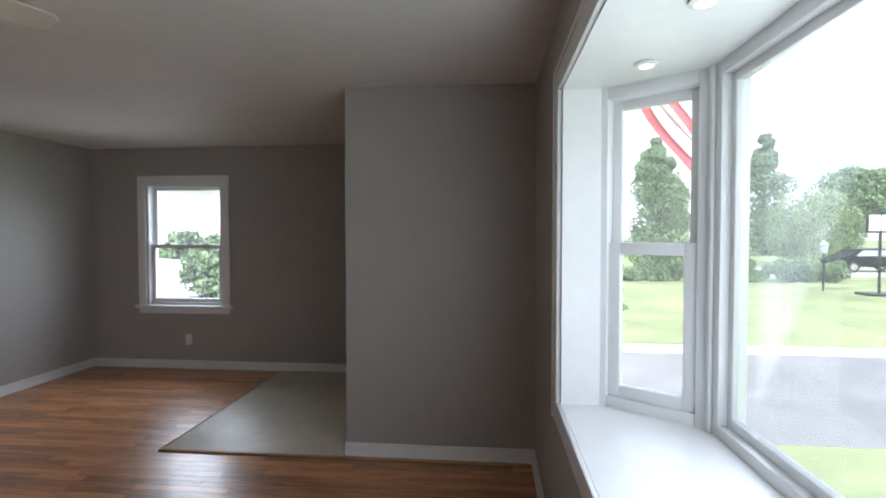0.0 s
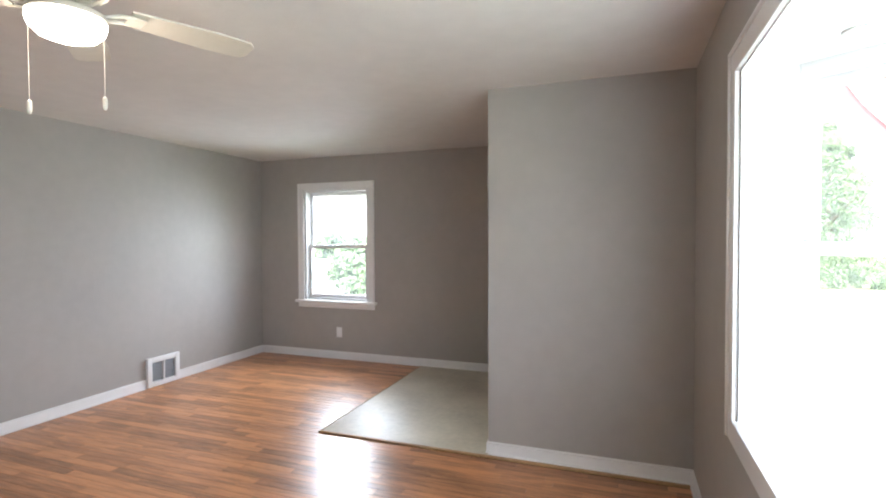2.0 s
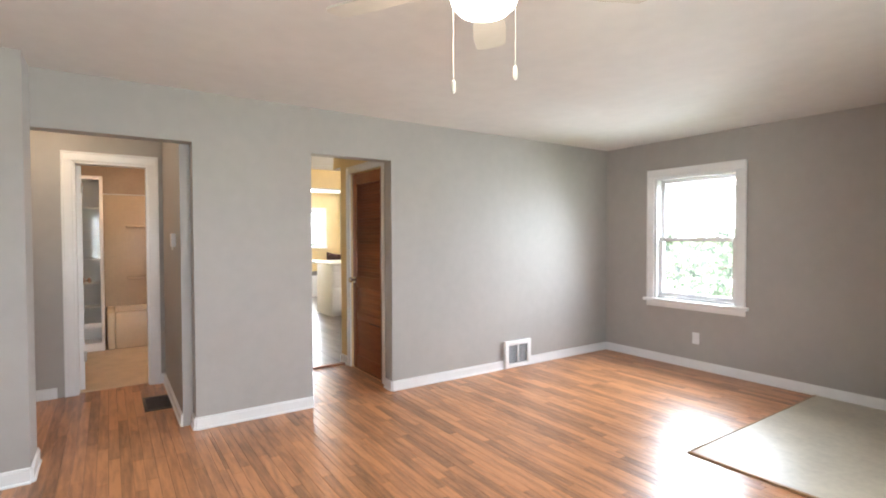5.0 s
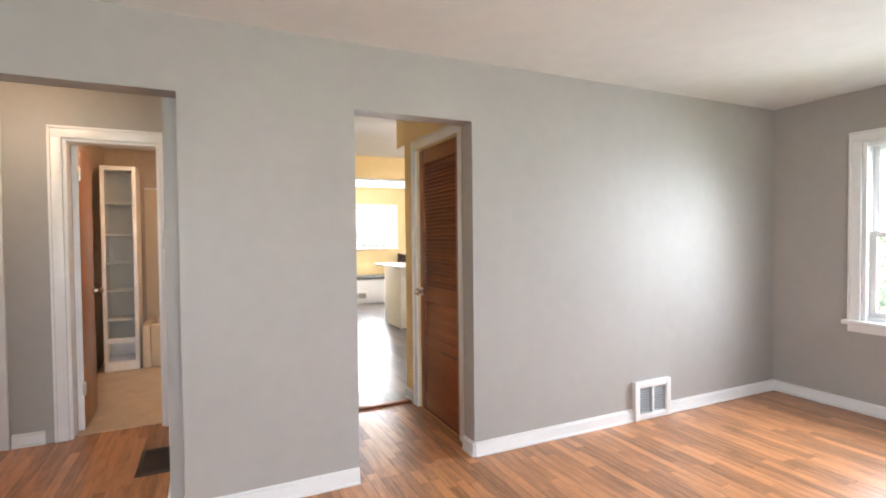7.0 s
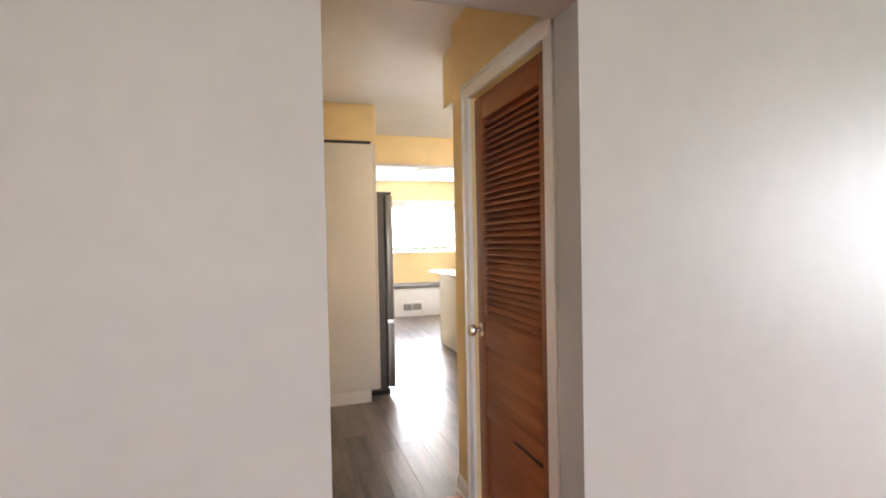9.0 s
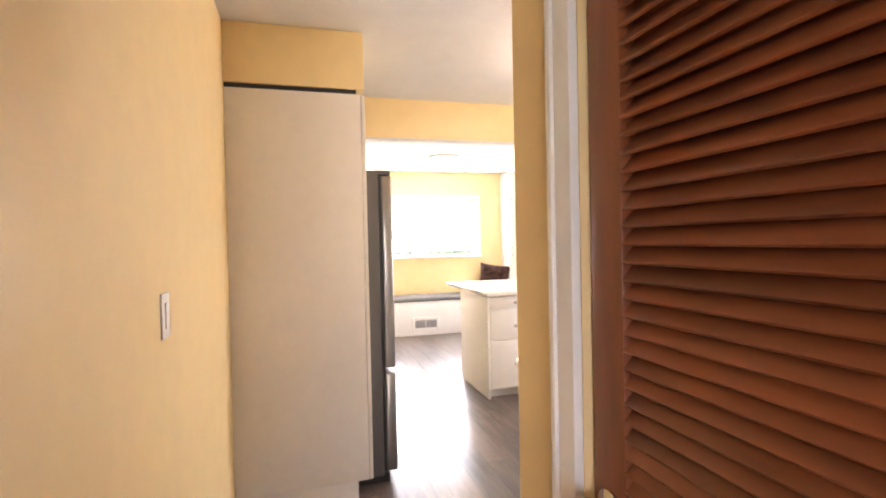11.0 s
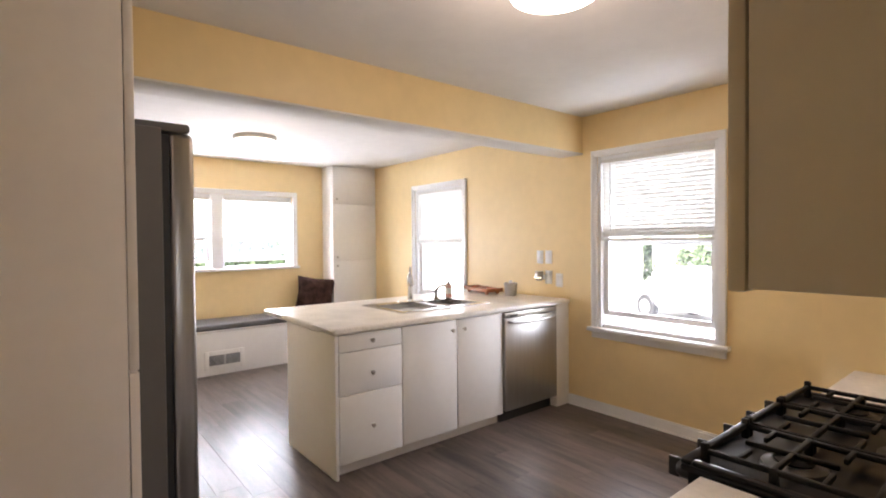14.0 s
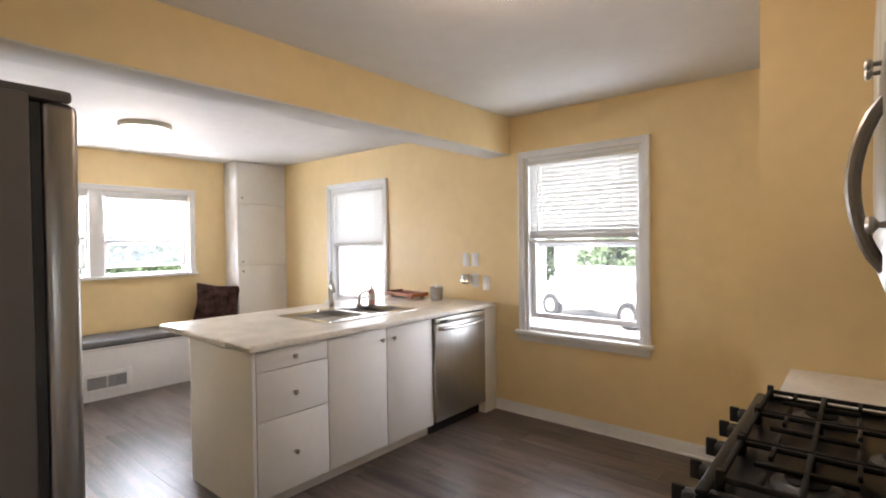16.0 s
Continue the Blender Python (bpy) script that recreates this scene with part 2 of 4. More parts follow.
def tube(points, r, seg=8, taper=None):
    """A round bar along a line of points."""
    bm = bmesh.new()
    pts = [Vector(p) for p in points]
    rings, last, q = [], None, None
    for i, p in enumerate(pts):
        d = (pts[min(i + 1, len(pts) - 1)] - pts[max(i - 1, 0)]).normalized()
        q = d.to_track_quat("Z", "Y") if last is None else last.rotation_difference(d) @ q
        last = d
        rr = r if taper is None else r + (taper - r) * i / (len(pts) - 1)
        rings.append([bm.verts.new(p + q @ Vector((rr * math.cos(2 * math.pi * k / seg), rr * math.sin(2 * math.pi * k / seg), 0))) for k in range(seg)])
    for a, b in zip(rings, rings[1:]):
        for k in range(seg):
            bm.faces.new((a[k], a[(k + 1) % seg], b[(k + 1) % seg], b[k]))
    bm.faces.new(rings[0][::-1])
    bm.faces.new(rings[-1])
    return bm


def mesh(name, bm, material, smooth=True):
    bmesh.ops.recalc_face_normals(bm, faces=bm.faces)
    d = bpy.data.meshes.new(name)
    bm.to_mesh(d)
    bm.free()
    d.materials.append(material)
    if smooth:
        for p in d.polygons:
            p.use_smooth = True
        d.set_sharp_from_angle(angle=radians(35))
    return d


def part(name, bm, material, parent, label=""):
    ob = new(name, mesh(name, bm, material))
    ob.parent = parent
    return tagged(ob, label)


def thing(name, m, label, category, group="", kind=""):
    ob = new(name)
    ob.matrix_basis = m
    return tagged(ob, label, category, group, kind)


def solid(name, bm, material, label, category, kind="", group=""):
    return tagged(new(name, mesh(name, bm, material)), label, category, group, kind)


def wall(name, axis, face0, face1, a0, a1, z1, holes, material, label):
    """A wall slab along x or y with openings (from, to, bottom, top)."""
    bm = bmesh.new()

    def slab(p, q, lo, hi):
        if q - p > 1e-4 and hi - lo > 1e-4:
            if axis == "y":
                bx(bm, face0, face1, p, q, lo, hi)
            else:
                bx(bm, p, q, face0, face1, lo, hi)
    at = a0
    for p, q, lo, hi in sorted(holes):
        slab(at, p, 0, z1)
        slab(p, q, 0, lo)
        slab(p, q, hi, z1)
        at = q
    slab(at, a1, 0, z1)
    return solid(name, bm, material, label, "wall", "structure")


I4 = Matrix.Identity(4)
HEIGHT, KHEIGHT, NOOK = 2.31, 2.39, 2.345

# ---- setting: walls, floors, ceilings ----
GREYL = "grey satin painted plaster wall"
YELL = "warm yellow painted kitchen wall"
wall("wall_west", "y", -0.13, 0.0, -3.1, 2.83, 2.4, [(-0.695, 0.0, 0, 1.965), (-2.75, -1.515, 0, 1.965)], GREY, "grey painted wall with two cased openings")
wall("wall_stub", "y", 0.0, 0.30, -3.1, -2.36, 2.31, [], GREY, GREYL)
wall("wall_north", "x", 2.83, 2.98, -0.13, 4.495, 2.4, [(0.615, 1.46, 0.665, 1.94)], GREY, "grey painted wall round a window")
wall("wall_partition", "x", 0.965, 1.085, 3.318, 4.495, 2.31, [], GREY, "grey painted partition wall by the entry")
wall("wall_east", "y", 4.495, 4.64, -3.1, 2.98, 2.4, [(-2.57, -0.12, 0.735, 1.955)], GREY, "grey painted wall round the bay window")
wall("wall_south", "x", -3.25, -3.1, -1.52, 4.64, 2.4, [], GREY, GREYL)
wall("wall_hall_side", "x", -1.58, -1.46, -1.52, -0.13, 2.4, [], GREY, "grey painted hall wall")
wall("wall_hall_end", "y", -1.52, -1.40, -3.1, -1.58, 2.4, [(-2.235, -1.69, 0, 1.96), (-3.08, -2.61, 0, 2.0)], GREY, "grey painted hall wall with two door frames")
wall("wall_bath_left", "x", -2.54, -2.42, -4.1, -1.52, 2.4, [], TAUPE, "warm taupe bathroom wall")
wall("wall_bath_right", "x", -1.0, -0.92, -4.1, -1.52, 2.4, [], TAUPE, "warm taupe bathroom wall")
wall("wall_bath_end", "y", -4.1, -3.98, -2.42, -1.0, 2.4, [], TAUPE, "warm taupe bathroom wall")
wall("wall_passage", "x", -0.90, -0.745, -7.43, -0.13, 2.5, [(-0.53, -0.15, 0, 1.98)], YELLOW, YELL)
wall("wall_closet", "x", 0.047, 0.19, -1.217, -0.13, 2.5, [(-0.955, -0.255, 0, 1.955)], YELLOW, "yellow wall round a louvered closet door")
wall("wall_kitchen_east", "y", -1.232, -1.13, 0.19, 2.13, 2.5, [], YELLOW, YELL)
wall("wall_nib", "y", -2.01, -1.15, 2.13, 3.215, 2.5, [], YELLOW, "yellow boxed-out corner of the kitchen wall")
wall("wall_kitchen_north", "x", 3.215, 3.37, -7.58, -1.15, 2.5, [(-3.74, -2.825, 0.685, 2.045), (-6.225, -5.36, 0.75, 1.985)], YELLOW, "yellow kitchen wall with two windows")
wall("wall_back", "y", -7.58, -7.43, -0.90, 3.215, 2.5, [(0.42, 2.185, 1.09, 1.94)], YELLOW, "yellow end wall with a wide window")

solid("ceiling_living", box(-0.13, 4.64, -3.1, 2.98, HEIGHT, 2.45), CEIL, "flat off-white painted ceiling", "ceiling", "structure")
solid("ceiling_hall", box(-1.52, -0.13, -3.1, -1.58, 2.31, 2.45), CEIL, "flat off-white hall ceiling", "ceiling", "structure")
solid("ceiling_bath", box(-4.1, -1.52, -2.54, -0.9, 2.31, 2.45), CEIL, "bathroom ceiling", "ceiling", "structure")
solid("ceiling_kitchen", box(-4.06, -0.13, -0.9, 3.37, KHEIGHT, 2.55), CEIL, "flat off-white kitchen ceiling", "ceiling", "structure")
solid("ceiling_nook", box(-7.58, -4.06, -0.9, 3.37, NOOK, 2.55), CEIL, "flat white dining nook ceiling", "ceiling", "structure")
solid("beam", box(-4.10, -3.88, -0.745, 3.215, 2.097, KHEIGHT, 0.004), YELLOW, "yellow painted ceiling beam over the peninsula", "beam", "structure")
solid("beam_underside", box(-4.102, -3.878, -0.745, 3.215, 2.085, 2.097, 0.003), CEIL, "white underside of the beam", "beam", "structure")
solid("soffit", box(-1.63, -1.233, 0.13, 2.13, 2.087, KHEIGHT, 0.004), YELLOW, "yellow soffit above the wall cabinets", "soffit", "structure")
solid("soffit_underside", box(-1.63, -1.233, 0.13, 2.13, 2.08, 2.087), CEIL, "white underside of the soffit", "soffit", "structure")
solid("soffit_pantry", box(-3.88, -2.765, -0.745, -0.08, 2.10, KHEIGHT, 0.004), YELLOW, "yellow soffit above pantry and refrigerator", "soffit", "structure")

floor = solid("floor_living", box(-1.10, 4.64, -3.1, 2.83, -0.12, -0.006), GAP, "reddish oak strip floor with satin finish", "floor", "structure")
floor_kitchen = solid("floor_kitchen", box(-7.43, -1.10, -0.745, 3.215, -0.12, -0.004), GAP, "grey-brown wood-look vinyl plank floor", "floor", "structure")
solid("floor_bath", box(-4.1, -1.46, -2.54, -0.9, -0.118, 0.004), BATHFLOOR, "tan vinyl bathroom floor", "floor", "structure")
solid("floor_hall", box(-1.46, -1.10, -3.1, -0.745, -0.119, -0.007), GAP, "dark joints under hall floor strips", "floor", "structure")
solid("floor_entry", box(2.097, 4.495, 0.93, 2.815, -0.002, 0.008, 0.003), ENTRYVINYL, "pale beige sheet vinyl entry floor", "floor", "structure")
trim = thing("floor_edging", pose(0, 0, 0), "thin pale oak edging strip round the entry floor", "trim", kind="structure")
part("strip", box(2.085, 4.49, 0.908, 0.93, -0.002, 0.013, 0.004), EDGING, trim)
part("strip", box(2.085, 2.097, 0.93, 2.815, -0.002, 0.011, 0.003), EDGING, trim)
thr = solid("threshold", box(-1.14, -1.07, -0.745, 0.07, -0.005, 0.014, 0.005), REDWOOD, "reddish wooden threshold strip between floors", "threshold", "structure")


def baseboard(name, runs, label):
    """Baseboard runs: (x0, y0, x1, y1, inward x, inward y)."""
    root = thing(name, pose(0, 0, 0), label, "baseboard", kind="structure")
    for x0, y0, x1, y1, nx, ny in runs:
        bm = bmesh.new()
        for depth, lo, hi, bev in ((0.014, 0.0, 0.074, 0.0), (0.009, 0.074, 0.088, 0.004), (0.022, 0.0, 0.016, 0.006)):
            xs = sorted((x0, x1 if nx == 0 else x0 + nx * depth))
            ys = sorted((y0, y1 if ny == 0 else y0 + ny * depth))
            bx(bm, xs[0], xs[1], ys[0], ys[1], lo, hi, bev)
        part("board", bm, WHITE, root)


baseboard("baseboard_living", [
    (0, 0.0, 0, 1.247, 1, 0), (0, 1.593, 0, 2.83, 1, 0), (0.014, 2.83, 4.495, 2.83, 0, -1), (0, -1.515, 0, -0.695, 1, 0),
    (3.318, 0.965, 4.495, 0.965, 0, -1), (3.318, 0.965, 3.318, 1.085, -1, 0), (4.495, -3.1, 4.495, 0.951, -1, 0),
    (0.30, -3.1, 0.30, -2.36, 1, 0), (0.0, -2.36, 0.30, -2.36, 0, 1), (-0.13, 0.0, 0.0, 0.0, 0, -1),
    (-0.13, -1.515, 0, -1.515, 0, -1), (-1.40, -1.58, -0.13, -1.58, 0, -1), (-1.40, -1.62, -1.40, -1.594, 1, 0), (-1.40, -2.53, -1.40, -2.36, 1, 0)], "white moulded baseboard in the living room")
baseboard("baseboard_kitchen", [(-4.02, 3.215, -2.01, 3.215, 0, -1), (-2.01, 2.13, -2.01, 3.2, -1, 0), (-2.76, -0.745, -0.6, -0.745, 0, 1), (-1.217, 0.047, -1.045, 0.047, 0, -1)], "white baseboard along the yellow kitchen wall")

# ---- windows and doors ----


def casing_bars(root, w, z0, z1, c, foot=False, name="casing"):
    """Flat casing with a raised outer bead round an opening of width w (local x), on the room side (local -y)."""
    for s in (-1, 1):
        a, b = sorted((s * w / 2, s * (w / 2 + c)))
        bm = box(a, b, -0.018, 0.0, z0, z1 + c, 0.003)
        o0, o1 = sorted((s * (w / 2 + c), s * (w / 2 + c - 0.018)))
        bx(bm, o0, o1, -0.026, -0.016, z0, z1 + c, 0.004)
        part(name, bm, WHITE, root)
    bm = box(-w / 2 - c + 0.001, w / 2 + c - 0.001, -0.0185, 0.0, z1, z1 + c, 0.003)
    bx(bm, -w / 2 - c, w / 2 + c, -0.0265, -0.016, z1 + c - 0.018, z1 + c, 0.004)
    part("head_casing", bm, WHITE, root)


def sash(root, name, x0, x1, z0, z1, y0, y1, bar=0.04, glass=GLASS):
    bm = bmesh.new()
    bx(bm, x0, x0 + bar, y0, y1, z0, z1, 0.003)
    bx(bm, x1 - bar, x1, y0, y1, z0, z1, 0.003)
    bx(bm, x0 + bar - 0.001, x1 - bar + 0.001, y0 + 0.0005, y1 - 0.0005, z0, z0 + bar, 0.003)
    bx(bm, x0 + bar - 0.001, x1 - bar + 0.001, y0 + 0.0005, y1 - 0.0005, z1 - bar, z1, 0.003)
    s = part(name, bm, VINYL, root)
    g = part("pane", box(x0 + bar, x1 - bar, (y0 + y1) / 2 - 0.002, (y0 + y1) / 2 + 0.002, z0 + bar, z1 - bar), glass, s)
    g.visible_shadow = False
    return s


def hung_window(name, m, w, z0, z1, c, label, meet=0.5, raised=0.0, sill=True, depth=0.15, head=True):
    root = thing(name, m, label, "window", kind="structure")
    if head:
        casing_bars(root, w, z0, z1, c)
    if sill:
        part("window_sill", box(-w / 2 - c - 0.025, w / 2 + c + 0.025, -0.055, 0.02, z0 - 0.03, z0 + 0.001, 0.006), WHITE, root)
        part("apron", box(-w / 2 - c, w / 2 + c, -0.02, -0.001, z0 - 0.085, z0 - 0.03, 0.005), WHITE, root)
    bm = bmesh.new()
    f = 0.028
    bx(bm, -w / 2, -w / 2 + f, 0.0, depth, z0, z1, 0.002)
    bx(bm, w / 2 - f, w / 2, 0.0, depth, z0, z1, 0.002)
    bx(bm, -w / 2 + f, w / 2 - f, 0.001, depth - 0.001, z1 - f, z1, 0.002)
    bx(bm, -w / 2 + f, w / 2 - f, 0.021, depth - 0.001, z0, z0 + f, 0.002)
    part("window_frame", bm, VINYL, root)
    zm = z0 + (z1 - z0) * meet
    a, b = -w / 2 + f, w / 2 - f
    sash(root, "upper_sash", a, b, zm - 0.02, z1 - f, 0.085, 0.115)
    low = sash(root, "lower_sash", a, b, z0 + f + raised, zm + 0.02 + raised, 0.045, 0.075)
    for s in (-0.25, 0.25):
        part("sash_lock", box(s * w - 0.022, s * w + 0.022, 0.05, 0.075, zm + 0.02 + raised, zm + 0.034 + raised, 0.004), VINYL, low)
    return root


hung_window("window_1", pose(1.0375, 2.83, 0), 0.845, 0.665, 1.94, 0.077, "white double-hung window in white casing", meet=0.485)
hung_window("window_2", pose(-3.2825, 3.215, 0), 0.915, 0.685, 2.045, 0.05, "white double-hung window, lower sash raised a little", meet=0.50, raised=0.07)
hung_window("window_3", pose(-5.7925, 3.215, 0), 0.865, 0.75, 1.985, 0.05, "white double-hung window beside the dining nook", meet=0.50)
w4 = thing("window_4", pose(-7.43, 1.3025, 0, 0, 0, 90), "wide white twin window with centre mullion", "window", kind="structure")
casing_bars(w4, 1.765, 1.09, 1.94, 0.06)
part("window_sill", box(-0.96, 0.96, -0.05, 0.02, 1.06, 1.091, 0.006), WHITE, w4)
part("mullion", box(-0.06, 0.06, -0.012, 0.15, 1.09, 1.94, 0.003), VINYL, w4)
for a, b in ((-0.88, -0.06), (0.06, 0.88)):
    part("window_frame", bx(bx(box(a, a + 0.02, 0.02, 0.15, 1.09, 1.94), b - 0.02, b, 0.02, 0.15, 1.09, 1.94), a + 0.02, b - 0.02, 0.021, 0.149, 1.90, 1.94), VINYL, w4)
    sash(w4, "upper_sash", a + 0.02, b - 0.02, 1.40, 1.90, 0.09, 0.115, 0.035)
    sash(w4, "lower_sash", a + 0.02, b - 0.02, 1.165, 1.44, 0.05, 0.08, 0.035)
    part("bottom_rail", box(a + 0.02, b - 0.02, 0.03, 0.149, 1.09, 1.105, 0.002), VINYL, w4)

# bay window: seat board, head board, three window units
bay = thing("bay_window", pose(4.64, 0, 0), "white bay window with deep seat board", "window", kind="structure")


def slab_poly(pts, z0, z1):
    bm = bmesh.new()
    lo = [bm.verts.new((x, y, z0)) for x, y in pts]
    hi = [bm.verts.new((x, y, z1)) for x, y in pts]
    bm.faces.new(lo[::-1])
    bm.faces.new(hi)
    for i in range(len(pts)):
        j = (i + 1) % len(pts)
        bm.faces.new((lo[i], lo[j], hi[j], hi[i]))
    return bm


outline = [(-0.147, -0.124), (-0.04, -0.10), (0.32, -0.36), (0.32, -2.33), (-0.04, -2.59), (-0.147, -2.566)]
part("seat_board", slab_poly(outline, 0.69, 0.741), WHITE, bay)
part("head_board", slab_poly(outline, 1.949, 2.0), WHITE, bay)
part("roof", slab_poly([(0.0, 0.1), (0.55, -0.3), (0.55, -2.4), (0.0, -2.8)], 2.0, 2.2), SIDING, bay)
part("skirt", slab_poly([(0.0, 0.0), (0.4, -0.36), (0.4, -2.33), (0.0, -2.7)], 0.3, 0.69), SIDING, bay)
for y0, y1 in ((-0.134, -0.124), (-2.566, -2.556)):
    part("reveal", box(-0.145, 0.0, y0, y1, 0.735, 1.955), WHITE, bay)
casing = thing("trim_bay", pose(4.495, -1.345, 0, 0, 0, -90), "white moulded casing round the bay opening", "trim", kind="structure")
casing_bars(casing, 2.45, 0.66, 1.955, 0.085)
part("bottom_casing", box(-1.31, 1.31, -0.0185, 0.0, 0.66, 0.74, 0.003), WHITE, casing)


def bay_unit(name, m, w, hung):
    root = thing(name, m, "white vinyl sash unit of the bay" if hung else "large fixed picture pane of the bay", "window", kind="structure")
    z0, z1 = 0.735, 1.955
    p = 0.05
    bm = bx(bx(bx(box(-w / 2, -w / 2 + p, 0, 0.09, z0, z1, 0.004), w / 2 - p, w / 2, 0, 0.09, z0, z1, 0.004), -w / 2 + p, w / 2 - p, 0.001, 0.089, z0, z0 + 0.045, 0.004), -w / 2 + p, w / 2 - p, 0.001, 0.089, z1 - 0.05, z1, 0.004)
    bx(bm, -w / 2 - 0.012, -w / 2 + 0.012, -0.014, 0.0, z0, z1, 0.004)
    bx(bm, w / 2 - 0.012, w / 2 + 0.012, -0.014, 0.0, z0, z1, 0.004)
    part("window_frame", bm, VINYL, root)
    if hung:
        zm = 1.345
        sash(root, "upper_sash", -w / 2 + p, w / 2 - p, zm - 0.02, z1 - 0.05, 0.05, 0.08, 0.035, BAY_GLASS)
        sash(root, "lower_sash", -w / 2 + p, w / 2 - p, z0 + 0.045, zm + 0.022, 0.015, 0.047, 0.045, BAY_GLASS)
    else:
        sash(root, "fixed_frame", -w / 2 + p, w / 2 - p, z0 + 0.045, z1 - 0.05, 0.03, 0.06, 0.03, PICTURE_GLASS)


span = math.hypot(0.36, 0.26)
tilt_deg = math.degrees(math.atan2(0.26, 0.36))
bay_unit("window_5", pose(4.64 + 0.15, -0.228, 0, 0, 0, -tilt_deg), span - 0.03, True)
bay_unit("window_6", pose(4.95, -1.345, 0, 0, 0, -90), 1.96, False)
bay_unit("window_7", pose(4.64 + 0.15, -2.462, 0, 0, 0, -180 + tilt_deg), span - 0.03, True)
for y in (-0.405, -0.84, -1.34, -1.85):
    lamp = thing("recessed_light", pose(4.72, y, 1.949), "small lit recessed spotlight with white ring", "light", "spots over the bay window")
    part("ring", lathe([(0.024, -0.001), (0.037, -0.003), (0.036, -0.008), (0.024, -0.012)]), WHITE, lamp)
    part("bulb", lathe([(0.002, -0.015), (0.016, -0.0145), (0.022, -0.0125), (0.022, -0.009)]), SPOTGLOW, lamp)


def blind(m, w, top, bottom, label, pitch=0.032, tiltdeg=-56):
    root = thing("window_blind", m, label, "blind", "white window blinds")
    part("headrail", box(-w / 2, w / 2, -0.002, 0.036, top - 0.03, top, 0.003), BLIND, root)
    n = int((top - 0.04 - bottom) / pitch)
    first = None
    for i in range(n):
        z = top - 0.045 - i * pitch
        if first is None:
            first = mesh("slat", box(-w / 2 + 0.004, w / 2 - 0.004, -0.0185, 0.0185, -0.0006, 0.0006, 0.0), BLIND)
        ob = new("slat", first)
        ob.parent = root
        ob.matrix_basis = pose(0, 0.017, z, tiltdeg)
    part("bottom_rail", box(-w / 2 + 0.003, w / 2 - 0.003, 0.003, 0.031, bottom - 0.008, bottom + 0.014, 0.004), BLIND, root)
    for s in (-0.36, 0.36):
        part("cord", tube([(s * w, 0.002, top - 0.03), (s * w, 0.002, bottom)], 0.0012, 5), BLIND, root)
    part("wand", tube([(-w * 0.40, -0.008, top - 0.03), (-w * 0.40, -0.008, bottom + 0.06)], 0.004, 6), VINYL, root)


blind(pose(-3.2825, 3.215, 0), 0.855, 2.015, 1.385, "white slatted blind lowered over the upper sash")
blind(pose(-5.7925, 3.215, 0), 0.805, 1.955, 1.37, "white slatted blind over the side window")
blind(pose(-7.43, 0.83, 0, 0, 0, 90), 0.78, 1.90, 1.43, "white slatted blind, lowered halfway")
blind(pose(-7.43, 1.775, 0, 0, 0, 90), 0.78, 1.90, 1.43, "white slatted blind, lowered halfway")


def door_knob(root, x, y, z, out, ends=1):
    k = part("door_knob", lathe([(0.030, 0.0), (0.032, 0.006), (0.014, 0.010), (0.011, 0.030), (0.024, 0.038), (0.029, 0.050), (0.026, 0.062), (0.012, 0.066)], 20, pose(x, y, z, 90 if out < 0 else -90)), CHROME, root, "round chrome door knob")
    return k


# louvered closet door, closed
ldoor = thing("door_1", pose(-0.605, 0.062, 0), "red-stained wooden louvered closet door, closed", "door", kind="structure")
LW = 0.69
for s in (-1, 1):
    a, b = sorted((s * LW / 2, s * (LW / 2 - 0.085)))
    part("stile", box(a, b, 0, 0.035, 0.012, 1.945, 0.003), REDWOOD, ldoor)
for z0, z1 in ((1.84, 1.945), (0.82, 0.93), (0.50, 0.56), (0.012, 0.14)):
    part("rail", box(-LW / 2 + 0.085, LW / 2 - 0.085, 0.001, 0.034, z0, z1, 0.003), REDWOOD_H, ldoor)
part("bottom_panel", box(-LW / 2 + 0.08, LW / 2 - 0.08, 0.008, 0.028, 0.13, 0.51, 0.002), REDWOOD_H, ldoor)
part("backing", box(-LW / 2 + 0.08, LW / 2 - 0.08, 0.031, 0.034, 0.5, 1.85), REDWOOD, ldoor)
slat_mesh = mesh("louver", box(-LW / 2 + 0.08, LW / 2 - 0.08, -0.021, 0.021, -0.0035, 0.0035, 0.002), REDWOOD_H)
for i in range(33):
    ob = new("louver", slat_mesh)
    ob.parent = ldoor
    ob.matrix_basis = pose(0, 0.016, 0.948 + i * 0.0272, 48 + (3 if i % 7 == 2 else 0))
for i in range(9):
    ob = new("louver", slat_mesh)
    ob.parent = ldoor
    ob.matrix_basis = pose(0, 0.016, 0.577 + i * 0.0272, 66)
# black bar stands for the shade in a thin slot; nothing is cut
part("keyhole_slot", box(0.02, 0.245, -0.001, 0.004, 0.486, 0.494), BLACK, ldoor, "black bar painted as the shade of a thin slot")
door_knob(ldoor, -LW / 2 + 0.05, 0.0, 0.89, -1)
part("hinge", box(LW / 2 - 0.012, LW / 2 + 0.004, -0.008, 0.01, 1.68, 1.77, 0.003), NICKEL, ldoor, "dark steel hinge")
part("hinge", box(LW / 2 - 0.012, LW / 2 + 0.004, -0.008, 0.01, 0.2, 0.29, 0.003), NICKEL, ldoor, "dark steel hinge")
ltrim = thing("trim_closet", pose(-0.605, 0.047, 0), "white casing round the closet door", "trim", kind="structure")
casing_bars(ltrim, 0.70, 0.0, 1.955, 0.07)

